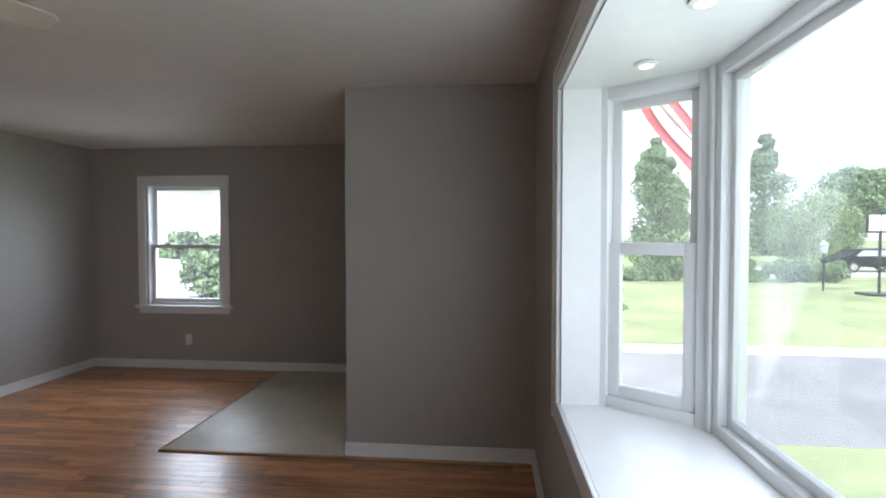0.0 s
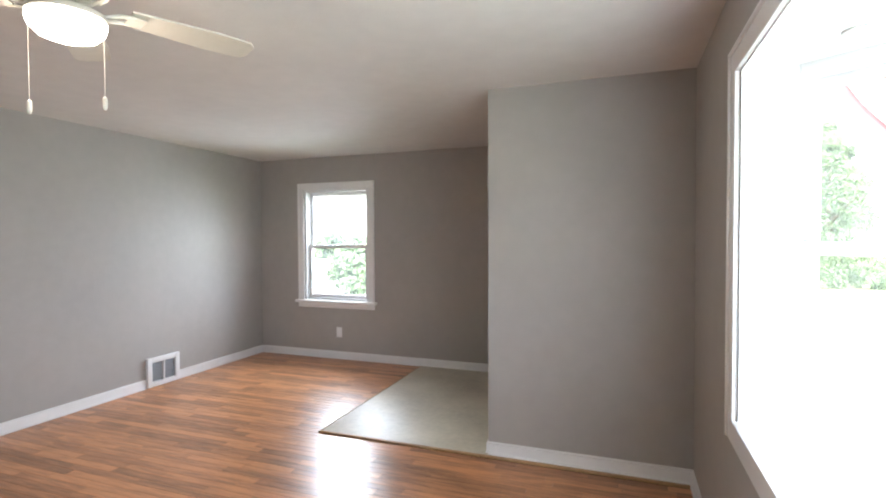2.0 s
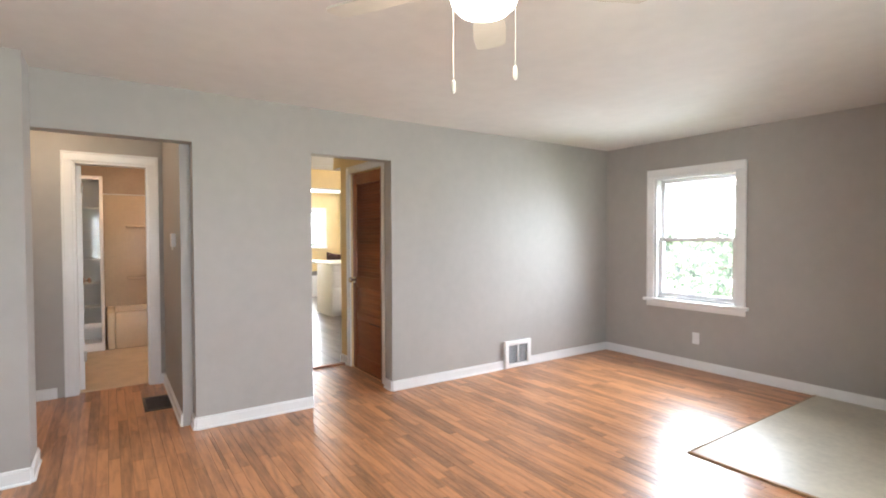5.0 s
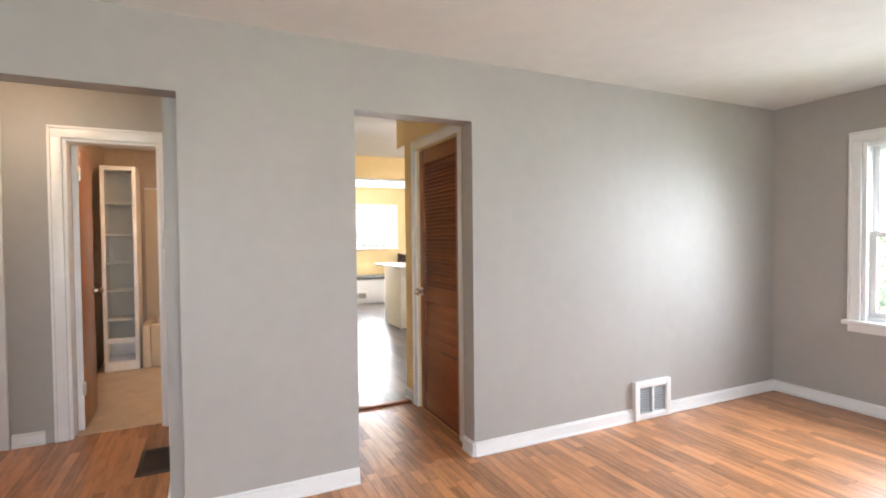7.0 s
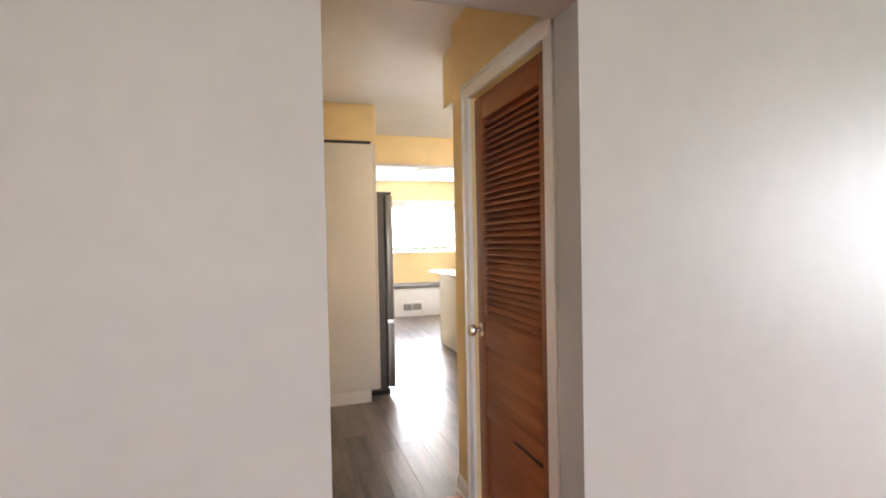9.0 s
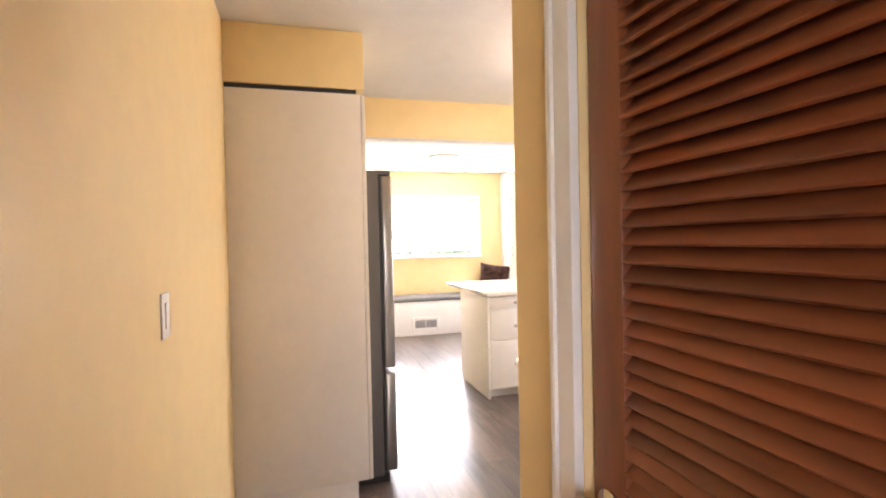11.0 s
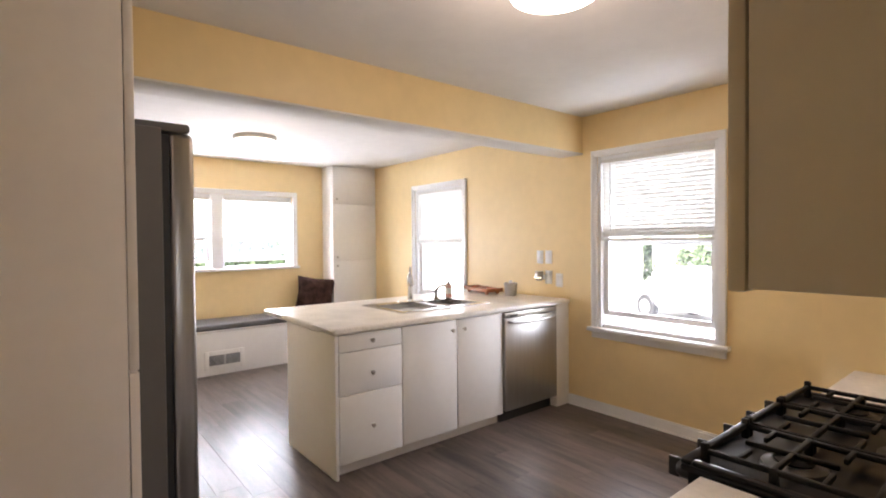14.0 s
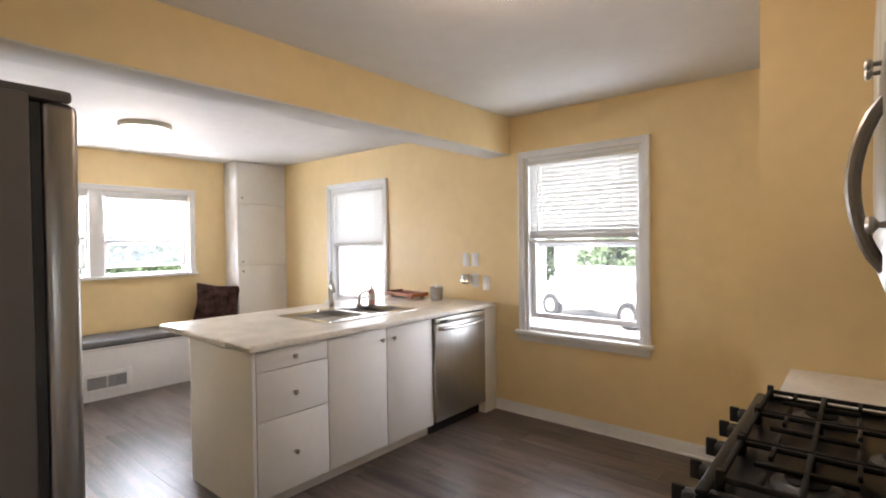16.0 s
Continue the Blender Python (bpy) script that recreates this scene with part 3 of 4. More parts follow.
# narrow flush door in the passage
pdoor = thing("door_2", pose(-0.315, -0.75, 0), "glossy orange-brown flush door, closed", "door", kind="structure")
part("leaf", box(-0.21, 0.16, -0.035, 0.0, 0.01, 1.97, 0.003), DOORWOOD, pdoor)
door_knob(pdoor, -0.13, 0.0, 0.965, 1)
part("casing", box(-0.285, -0.216, -0.001, 0.02, 0.0, 2.04, 0.004), WHITE, pdoor)
part("head_casing", box(-0.285, 0.18, -0.001, 0.0195, 1.98, 2.04, 0.004), WHITE, pdoor)

# bathroom door, open inwards, and its frame
btrim = thing("trim_bath", pose(-1.40, -1.9625, 0, 0, 0, 90), "white casing round the bathroom door", "trim", kind="structure")
casing_bars(btrim, 0.545, 0.0, 1.96, 0.075)
part("jamb", bx(bx(box(-0.2725, -0.2525, 0.0, 0.12, 0, 1.96), 0.2525, 0.2725, 0.0, 0.12, 0, 1.96), -0.2525, 0.2525, 0.001, 0.119, 1.94, 1.96), WHITE, btrim)
bdoor = thing("door_3", pose(-1.53, -2.213, 0, 0, 0, 182), "orange-brown flush bathroom door standing open", "door", kind="structure")
part("leaf", box(0.0, 0.53, -0.035, 0.0, 0.012, 1.935, 0.003), DOORWOOD, bdoor)
part("edge", box(-0.004, 0.0, -0.036, 0.001, 0.012, 1.935), WHITE, bdoor, "white painted hinge edge")
door_knob(bdoor, 0.47, -0.035, 0.92, -1)
for z in (0.25, 1.7):
    part("hinge", box(-0.012, 0.0, -0.05, -0.03, z, z + 0.09, 0.003), NICKEL, bdoor)
otrim = thing("trim_hall", pose(-1.40, -2.845, 0, 0, 0, 90), "white casing round the hall door", "trim", kind="structure")
casing_bars(otrim, 0.47, 0.0, 2.0, 0.07)
odoor = solid("door_4", box(-1.49, -1.45, -3.078, -2.612, 0.01, 1.99, 0.003), DOORWOOD, "orange-brown flush hall door, closed", "door", "structure")

# ---- living room ----
fan = thing("ceiling_fan", pose(2.58, -1.07, HEIGHT), "cream five-blade ceiling fan with lit bowl lamp", "ceiling fan")
part("canopy", lathe([(0.075, 0.0), (0.078, -0.02), (0.06, -0.05), (0.03, -0.06)]), FANWHITE, fan)
part("motor", lathe([(0.03, -0.055), (0.085, -0.07), (0.115, -0.10), (0.118, -0.15), (0.09, -0.185), (0.055, -0.20)]), FANWHITE, fan)
part("switch_housing", lathe([(0.055, -0.198), (0.06, -0.215), (0.055, -0.24), (0.075, -0.25), (0.098, -0.262), (0.102, -0.278), (0.094, -0.282)]), FANWHITE, fan)
bowl = part("bowl", lathe([(0.098, -0.281), (0.100, -0.29), (0.094, -0.31), (0.075, -0.33), (0.04, -0.342), (0.004, -0.345)]), LAMPGLASS, fan, "lit opal glass bowl")
bowl.visible_shadow = False
for i in range(5):
    m = pose(0, 0, -0.24, 0, 0, 72 * i + 66)
    bm = bmesh.new()
    for side in (-1, 1):
        arm = tube([(0.05, 0.0, 0.0), (0.09, side * 0.018, -0.012), (0.13, side * 0.03, 0.0), (0.17, side * 0.03, 0.004)], 0.007, 6)
        d = bpy.data.meshes.new("arm")
        arm.to_mesh(d)
        arm.free()
        bm.from_mesh(d)
        bpy.data.meshes.remove(d)
    bx(bm, 0.15, 0.20, -0.038, 0.038, 0.0, 0.006, 0.002)
    bmesh.ops.transform(bm, matrix=m, verts=bm.verts)
    part("blade_iron", bm, FANWHITE, fan)
    bm = slab_poly([(0.16, -0.045), (0.40, -0.062), (0.53, -0.058), (0.55, -0.035), (0.55, 0.035), (0.53, 0.058), (0.40, 0.062), (0.16, 0.045)], 0.006, 0.012)
    bmesh.ops.transform(bm, matrix=m @ pose(0, 0, 0.003, -9), verts=bm.verts)
    part("blade", bm, FANWHITE, fan)
for x, y, z in ((-0.05, -0.075, -0.53), (0.075, 0.055, -0.50)):
    part("pull_chain", tube([(x, y, -0.255), (x, y, z)], 0.0007, 5), FANWHITE, fan)
    part("chain_weight", lathe([(0.002, z), (0.006, z - 0.005), (0.007, z - 0.03), (0.003, z - 0.04)], 12, pose(x, y, 0)), FANWHITE, fan)


def wall_vent(m, w, z0, z1, label, slats=9, cells=2, proud=0.03):
    """An air vent on a wall, local -y into the room."""
    root = thing("wall_vent", m, label, "vent")
    b = 0.045
    bm = bx(bx(bx(box(-w / 2, -w / 2 + b, -proud, 0, z0, z1, 0.004), w / 2 - b, w / 2, -proud, 0, z0, z1, 0.004), -w / 2 + b - 0.001, w / 2 - b + 0.001, -proud + 0.001, 0, z0 + 0.0005, z0 + b, 0.004), -w / 2 + b - 0.001, w / 2 - b + 0.001, -proud + 0.001, 0, z1 - b, z1 - 0.0005, 0.004)
    part("frame", bm, WHITE, root)
    part("backing", box(-w / 2 + b, w / 2 - b, -0.006, -0.001, z0 + b, z1 - b), VENTDARK, root)
    cw = (w - 2 * b) / cells
    for c in range(1, cells):
        x = -w / 2 + b + c * cw
        part("divider", box(x - 0.008, x + 0.008, -proud + 0.003, -0.006, z0 + b, z1 - b), WHITE, root)
    d = mesh("slat", box(-w / 2 + b, w / 2 - b, -0.006, 0.006, -0.001, 0.001), VENTSLAT)
    for i in range(slats):
        ob = new("slat", d)
        ob.parent = root
        ob.matrix_basis = pose(0, -proud / 2 - 0.002, z0 + b + (i + 0.5) * (z1 - z0 - 2 * b) / slats, 35)
    return root


wall_vent(pose(0.0, 1.42, 0, 0, 0, 90), 0.345, 0.005, 0.275, "white metal wall vent set in the baseboard", 10, 2, 0.035)


def plate(name, m, label, kind, toggles=1, w=0.072):
    root = thing(name, m, label, "outlet" if kind == "outlet" else "switch")
    part("plate", box(-w / 2, w / 2, -0.006, 0.0, -0.058, 0.058, 0.003), VINYL, root)
    if kind == "outlet":
        for z in (-0.02, 0.02):
            part("socket", box(-0.016, 0.016, -0.008, -0.005, z - 0.014, z + 0.014, 0.004), WHITE, root)
    else:
        for i in range(toggles):
            x = (i - (toggles - 1) / 2) * 0.045
            part("rocker", box(x - 0.016, x + 0.016, -0.010, -0.005, -0.033, 0.033, 0.002), WHITE, root)


plate("wall_outlet", pose(1.075, 2.83, 0.305), "white double outlet on the grey wall", "outlet")
plate("light_switch", pose(-0.62, -1.58, 1.28, 0, 0, 180) @ pose(0, 0, 0, 0, 0, 180), "white switch on the hall wall", "switch")
plate("light_switch", pose(-1.62, -0.745, 1.15, 0, 0, 180), "white switch on the yellow passage wall", "switch")
thermo = thing("thermostat", pose(-0.45, -1.58, 1.30), "small white thermostat on the hall wall", "thermostat")
part("body", box(-0.04, 0.04, -0.03, 0.0, -0.05, 0.05, 0.006), VINYL, thermo)

reg = thing("floor_register", pose(-0.79, -1.68, 0.0), "dark bronze floor register in the hall floor", "vent")
part("frame", bx(bx(bx(box(-0.19, 0.19, -0.105, -0.085, 0.001, 0.008, 0.002), -0.19, 0.19, 0.075, 0.095, 0.001, 0.008, 0.002), -0.19, -0.165, -0.086, 0.076, 0.001, 0.0078, 0.002), 0.165, 0.19, -0.086, 0.076, 0.001, 0.0078, 0.002), REGISTER, reg)
# flat black plate in place of the shaded duct opening
part("well", box(-0.17, 0.17, -0.09, 0.08, 0.0005, 0.002), BLACK, reg)
for i in range(13):
    part("slat", box(-0.156 + i * 0.026 - 0.005, -0.156 + i * 0.026 + 0.005, -0.086, 0.076, 0.002, 0.0075), REGISTER, reg)

hl = thing("hall_ceiling_light", pose(-0.75, -2.45, 2.31), "round lit flush light in the hall", "light")
part("base", lathe([(0.12, 0.0), (0.12, -0.02), (0.11, -0.025)]), WHITE, hl)
sh = part("diffuser", lathe([(0.11, -0.022), (0.115, -0.05), (0.09, -0.085), (0.01, -0.095)]), LAMPGLASS2, hl)
sh.visible_shadow = False

# ---- bathroom, seen through the hall ----
cab = thing("bath_cabinet", pose(-3.24, -2.19, 0), "tall narrow white cabinet with frosted glass door", "cabinet")
part("body", bx(bx(bx(bx(box(-0.34, -0.02, -0.15, -0.132, 0.02, 2.03), -0.34, -0.02, 0.132, 0.15, 0.02, 2.03), -0.34, -0.02, -0.132, 0.132, 2.0, 2.03), -0.34, -0.02, -0.132, 0.132, 0.02, 0.09), -0.34, -0.325, -0.132, 0.132, 0.09, 2.0), WHITE, cab)
bm = bx(bx(bx(box(-0.02, 0.0, -0.15, -0.115, 0.10, 2.03, 0.002), -0.02, 0.0, 0.115, 0.15, 0.10, 2.03, 0.002), -0.019, -0.001, -0.116, 0.116, 1.99, 2.03, 0.002), -0.019, -0.001, -0.116, 0.116, 0.28, 0.33, 0.002)
cd = part("door", bm, WHITE, cab)
part("pane", box(-0.014, -0.008, -0.116, 0.116, 0.33, 1.99), clear_glass("cabinet_glass", (0.9, 0.9, 0.88)), cd)
for z in (0.5, 0.78, 1.06, 1.34, 1.66):
    part("shelf", box(-0.32, -0.025, -0.131, 0.131, z, z + 0.018, 0.002), WHITE, cab)
part("plinth", box(-0.33, -0.01, -0.15, 0.15, 0.004, 0.10, 0.003), WHITE, cab)
tubthing = thing("bathtub", pose(-3.60, -1.5, 0), "almond acrylic bathtub with moulded surround", "bathtub")
part("basin", bx(bx(bx(bx(box(-0.36, 0.36, -0.52, -0.44, 0.004, 0.44, 0.02), -0.36, 0.36, 0.44, 0.5, 0.004, 0.44, 0.02), 0.28, 0.36, -0.44, 0.44, 0.004, 0.44, 0.02), -0.36, -0.28, -0.44, 0.44, 0.004, 0.44, 0.02), -0.28, 0.28, -0.44, 0.44, 0.06, 0.12), TUB, tubthing)
part("surround", box(-0.37, -0.35, -0.54, 0.5, 0.42, 1.87, 0.004), TUB, tubthing)
for z in (0.78, 1.45):
    part("soap_shelf", box(-0.36, -0.26, -0.30, 0.0, z, z + 0.03, 0.012), TUB, tubthing)
part("trim_rail", box(-0.37, -0.335, -0.54, 0.5, 1.87, 1.885, 0.004), WHITE, tubthing)
bar = thing("towel_bar", pose(-2.6, -2.42, 1.05), "wooden towel bar on the bathroom wall", "towel bar")
part("bar", tube([(-0.35, 0.06, 0), (0.35, 0.06, 0)], 0.009, 8), TRAYWOOD, bar)
for s in (-0.33, 0.33):
    part("bracket", box(s - 0.015, s + 0.015, 0, 0.07, -0.02, 0.02, 0.006), TRAYWOOD, bar)

# ---- kitchen ----


def flush_light(x, y, z):
    root = thing("ceiling_light", pose(x, y, z), "round flush ceiling light with lit opal drum", "light", "kitchen ceiling lights")
    part("base", lathe([(0.185, 0.0), (0.188, -0.014), (0.18, -0.036), (0.172, -0.038)], 36), FANWHITE, root)
    s = part("diffuser", lathe([(0.165, -0.036), (0.17, -0.098), (0.16, -0.112), (0.02, -0.118)], 36), LAMPGLASS2, root)
    s.visible_shadow = False


flush_light(-2.58, 1.21, KHEIGHT)
flush_light(-6.0, 1.27, NOOK)


def small_knob(root, x, y, z, rx, rz=0):
    part("knob", lathe([(0.006, 0.0), (0.005, 0.012), (0.013, 0.018), (0.014, 0.024), (0.010, 0.028), (0.002, 0.029)], 14, pose(x, y, z, rx, 0, 0) if not rz else pose(x, y, z, 0, rz, 0)), NICKEL, root, "small round metal knob")


# pantry panel and refrigerator
pantry = thing("pantry_cabinet", pose(-2.765, 0, 0), "tall white pantry cabinet beside the refrigerator", "cabinet")
part("body", box(-0.12, 0.0, -0.743, -0.10, 0.10, 2.075, 0.002), PALE, pantry)
part("toe_kick", box(-0.118, -0.002, -0.743, -0.155, 0.0, 0.10), PALE, pantry)
part("door", box(-0.12, -0.001, -0.098, -0.078, 1.10, 2.072, 0.002), PALE, pantry)
part("door", box(-0.12, -0.001, -0.098, -0.078, 0.102, 1.094, 0.002), PALE, pantry)
# black box fills the gap to the soffit in place of its shade
part("shadow_gap", box(-0.11, -0.01, -0.743, -0.12, 2.075, 2.099), BLACK, pantry, "black filler painted as shade under the soffit")
fridge = thing("refrigerator", pose(-2.905, 0, 0), "stainless refrigerator with dark grey sides", "refrigerator")
part("body", box(-0.80, 0.0, -0.72, 0.0, 0.04, 1.695, 0.006), DARKSIDE, fridge)
for z0, z1 in ((0.06, 0.62), (0.63, 1.70)):
    dr = part("door", box(-0.80, -0.004, 0.018, 0.078, z0, z1 - 0.015, 0.014, seg=3), FRIDGESTEEL, fridge, "brushed stainless door")
    zc = (z0 + z1) / 2
    part("handle", tube([(-0.74, 0.075, zc - 0.2), (-0.74, 0.12, zc - 0.17), (-0.74, 0.12, zc + 0.17), (-0.74, 0.075, zc + 0.2)], 0.012, 10), STEEL, dr)
part("gasket", box(-0.795, -0.010, 0.0, 0.018, 0.06, 1.68), BLACK, fridge)
part("hinge_cover", box(-0.10, -0.006, -0.11, 0.07, 1.688, 1.712, 0.008), DARKSIDE, fridge)
part("grille", box(-0.79, -0.01, -0.70, 0.03, 0.0, 0.05, 0.003), BLACK, fridge)

# peninsula: units, dishwasher, worktop, sink
PX = -4.035
endp = solid("end_panel", box(-4.75, PX, 1.05, 1.070, 0.0, 0.85, 0.002), LAMINATE, "white laminate end panel of the peninsula", "panel")


def base_unit(name, y0, y1, fronts, label):
    """A base unit that faces +x; fronts: (y0, y1, z0, z1, knob y, knob z)."""
    root = thing(name, pose(PX, 0, 0), label, "cabinet", "peninsula base cabinets")
    part("body", box(-0.70, -0.022, y0 + 0.001, y1 - 0.001, 0.09, 0.85), LAMINATE, root)
    part("toe_kick", box(-0.69, -0.065, y0 + 0.001, y1 - 0.001, 0.0, 0.09), LAMINATE, root)
    for a, b, z0, z1, ky, kz in fronts:
        f = part("drawer_front" if len(fronts) > 2 else "door", box(-0.020, 0.0, a + 0.002, b - 0.002, z0, z1, 0.002), LAMINATE, root)
        small_knob(f, 0.0, ky, kz, 0, 90)
    return root


base_unit("drawer_unit", 1.071, 1.515, [(1.073, 1.515, 0.742, 0.845, 1.292, 0.795), (1.073, 1.515, 0.485, 0.738, 1.292, 0.60), (1.073, 1.515, 0.085, 0.481, 1.292, 0.28)], "white drawer base cabinet with three drawers")
base_unit("sink_cabinet", 1.516, 2.425, [(1.517, 1.975, 0.085, 0.845, 1.925, 0.775), (1.978, 2.425, 0.085, 0.845, 2.03, 0.775)], "white double-door sink base cabinet")
dw = thing("dishwasher", pose(PX, 2.735, 0), "stainless dishwasher under the worktop", "dishwasher")
part("body", box(-0.58, -0.02, -0.305, 0.305, 0.09, 0.845), BLACK, dw)
ddoor = part("door", box(-0.02, 0.022, -0.303, 0.303, 0.10, 0.80, 0.006), STEEL, dw)
part("control_strip", box(-0.02, 0.022, -0.303, 0.303, 0.803, 0.843, 0.005), STEEL, dw)
part("handle", tube([(0.02, -0.27, 0.775), (0.045, -0.25, 0.772), (0.062, -0.12, 0.768), (0.066, 0, 0.766), (0.062, 0.12, 0.768), (0.045, 0.25, 0.772), (0.02, 0.27, 0.775)], 0.013, 10), STEEL, ddoor, "curved steel handle")
part("badge", box(0.0215, 0.0235, -0.255, -0.17, 0.812, 0.826), BLACK, dw, "dark badge plate")
part("toe_plate", box(-0.06, -0.05, -0.303, 0.303, 0.0, 0.095), BLACK, dw)
solid("filler_panel", box(-4.64, PX + 0.01, 3.05, 3.213, 0.0, 0.85, 0.002), LAMINATE, "white filler panel beside the dishwasher", "panel")
bm = bmesh.new()
SX0, SX1, SY0, SY1 = -4.80, -4.27, 1.69, 2.50
for a in ((-5.155, SX0, 1.03, 3.213), (SX1, -4.005, 1.03, 3.213), (SX0, SX1, 1.03, SY0), (SX0, SX1, SY1, 3.213)):
    bx(bm, a[0], a[1], a[2], a[3], 0.851, 0.889)
bmesh.ops.remove_doubles(bm, verts=bm.verts, dist=0.0001)
wt = solid("worktop", bm, MARBLE, "cream marble-look laminate worktop on the peninsula", "worktop")
bv = wt.modifiers.new("round", "BEVEL")
bv.width, bv.segments, bv.limit_method, bv.angle_limit = 0.014, 3, "ANGLE", radians(60)
sink = thing("kitchen_sink", pose((SX0 + SX1) / 2, (SY0 + SY1) / 2, 0.889), "stainless double-bowl drop-in sink", "sink")
W2, L2 = (SX1 - SX0) / 2 + 0.015, (SY1 - SY0) / 2 + 0.015
rim = bmesh.new()
for a in ((-W2, -0.17, -L2, L2), (0.21, W2, -L2, L2), (-0.17, 0.21, -L2, -L2 + 0.05), (-0.17, 0.21, L2 - 0.05, L2), (-0.17, 0.21, -0.02, 0.02)):
    bx(rim, a[0], a[1], a[2], a[3], 0.0005, 0.006)
bmesh.ops.remove_doubles(rim, verts=rim.verts, dist=0.0001)
part("rim", rim, SINKSTEEL, sink)
for a, b in ((-L2 + 0.05, -0.02), (0.02, L2 - 0.05)):
    t2 = 0.004
    bowlm = bx(bx(bx(bx(box(-0.17, 0.21, a, b, -0.17, -0.166), -0.174, -0.17, a, b, -0.17, 0.002), 0.21, 0.214, a, b, -0.17, 0.002), -0.17, 0.21, a - t2, a, -0.17, 0.002), -0.17, 0.21, b, b + t2, -0.17, 0.002)
    bo = part("basin", bowlm, SINKSTEEL, sink)
    part("drain", lathe([(0.04, -0.166), (0.042, -0.163), (0.03, -0.162), (0.005, -0.165)], 18, pose(0.02, (a + b) / 2, 0)), CHROME, bo)
fau = thing("faucet", pose(-4.755, 2.09, 0.894), "brushed nickel single-lever kitchen faucet", "faucet")
part("body", lathe([(0.032, 0.0), (0.032, 0.008), (0.022, 0.02), (0.020, 0.12), (0.024, 0.16), (0.023, 0.20), (0.018, 0.215), (0.01, 0.22)]), CHROME, fau)
part("spout", tube([(0.0, -0.01, 0.165), (0.03, -0.035, 0.195), (0.075, -0.06, 0.20), (0.115, -0.075, 0.185), (0.13, -0.08, 0.145)], 0.016, 10, 0.019), CHROME, fau)
part("lever", tube([(0.0, 0.0, 0.215), (-0.01, 0.006, 0.24), (0.0, 0.0, 0.262), (0.018, -0.01, 0.285)], 0.010, 8, 0.006), CHROME, fau)
part("escutcheon", box(-0.03, 0.03, -0.11, 0.11, 0.0, 0.007, 0.003), CHROME, fau)
spr = thing("side_spray", pose(-4.755, 2.36, 0.894), "nickel side dispenser beside the faucet", "dispenser")
part("base", lathe([(0.025, 0.0), (0.025, 0.01), (0.014, 0.018), (0.012, 0.06), (0.015, 0.075)]), CHROME, spr)
part("nozzle", tube([(0, 0, 0.07), (0.01, 0.02, 0.10), (0.03, 0.06, 0.115), (0.045, 0.09, 0.108)], 0.011, 8, 0.007), CHROME, spr)
soap = thing("soap_bottle", pose(-4.82, 2.55, 0.889), "pink hand soap bottle with white pump", "bottle")
part("bottle", lathe([(0.028, 0.0), (0.031, 0.005), (0.031, 0.09), (0.024, 0.115), (0.012, 0.122)]), SOAP, soap)
part("label_band", lathe([(0.0315, 0.03), (0.0318, 0.032), (0.0318, 0.08), (0.0315, 0.082)]), WHITECLOTH, soap)
part("pump", lathe([(0.013, 0.122), (0.013, 0.135), (0.005, 0.138), (0.005, 0.165), (0.012, 0.168), (0.010, 0.178)]), VINYL, soap)
part("spout", tube([(0, 0, 0.173), (0.03, -0.02, 0.170)], 0.004, 6), VINYL, soap)
tray = thing("serving_tray", pose(-4.87, 3.02, 0.889, 0, 0, -10), "reddish carved wooden serving tray", "tray")
part("board", bx(box(-0.19, 0.19, -0.09, 0.09, 0.02, 0.034, 0.006), -0.19, 0.19, -0.09, -0.078, 0.03, 0.052, 0.005), TRAYWOOD, tray)
part("rim", bx(bx(box(-0.19, 0.19, 0.078, 0.09, 0.03, 0.052, 0.005), -0.205, -0.185, -0.09, 0.09, 0.03, 0.058, 0.006), 0.185, 0.205, -0.09, 0.09, 0.03, 0.058, 0.006), TRAYWOOD, tray)
for sx in (-0.15, 0.15):
    for sy in (-0.06, 0.06):
        part("foot", box(sx - 0.012, sx + 0.012, sy - 0.012, sy + 0.012, 0.0, 0.021, 0.003), TRAYWOOD, tray)
can = thing("tin_canister", pose(-4.52, 3.03, 0.889), "ribbed galvanised tin with candle", "canister")
bm = lathe([(0.048, 0.0), (0.05, 0.004), (0.056, 0.10), (0.058, 0.115), (0.053, 0.115), (0.05, 0.02), (0.01, 0.018)], 48)
for v in bm.verts:
    if 0.003 < v.co.z < 0.105 and Vector((v.co.x, v.co.y)).length > 0.0495:
        k = 1 + 0.025 * math.cos(24 * math.atan2(v.co.y, v.co.x))
        v.co.x, v.co.y = v.co.x * k, v.co.y * k
part("pot", bm, TIN, can)
part("candle", lathe([(0.045, 0.03), (0.045, 0.105), (0.02, 0.11), (0.012, 0.135), (0.003, 0.137)]), VINYL, can)
plate("light_switch", pose(-4.33, 3.215, 1.235), "white rocker switch on the yellow wall", "switch")
plate("light_switch", pose(-4.235, 3.215, 1.237), "white rocker switch on the yellow wall", "switch")
plate("wall_outlet", pose(-4.235, 3.215, 1.06), "white outlet with a night light plugged in", "outlet")
plate("wall_outlet", pose(-4.12, 3.215, 1.04), "white outlet above the worktop end", "outlet")
nl = thing("night_light", pose(-4.30, 3.205, 1.06), "plug-in night light with glowing bulbs", "night light")
part("shade", lathe([(0.02, -0.03), (0.036, -0.01), (0.036, 0.045), (0.034, 0.05)], 20, pose(0, -0.045, 0)), TIN, nl)
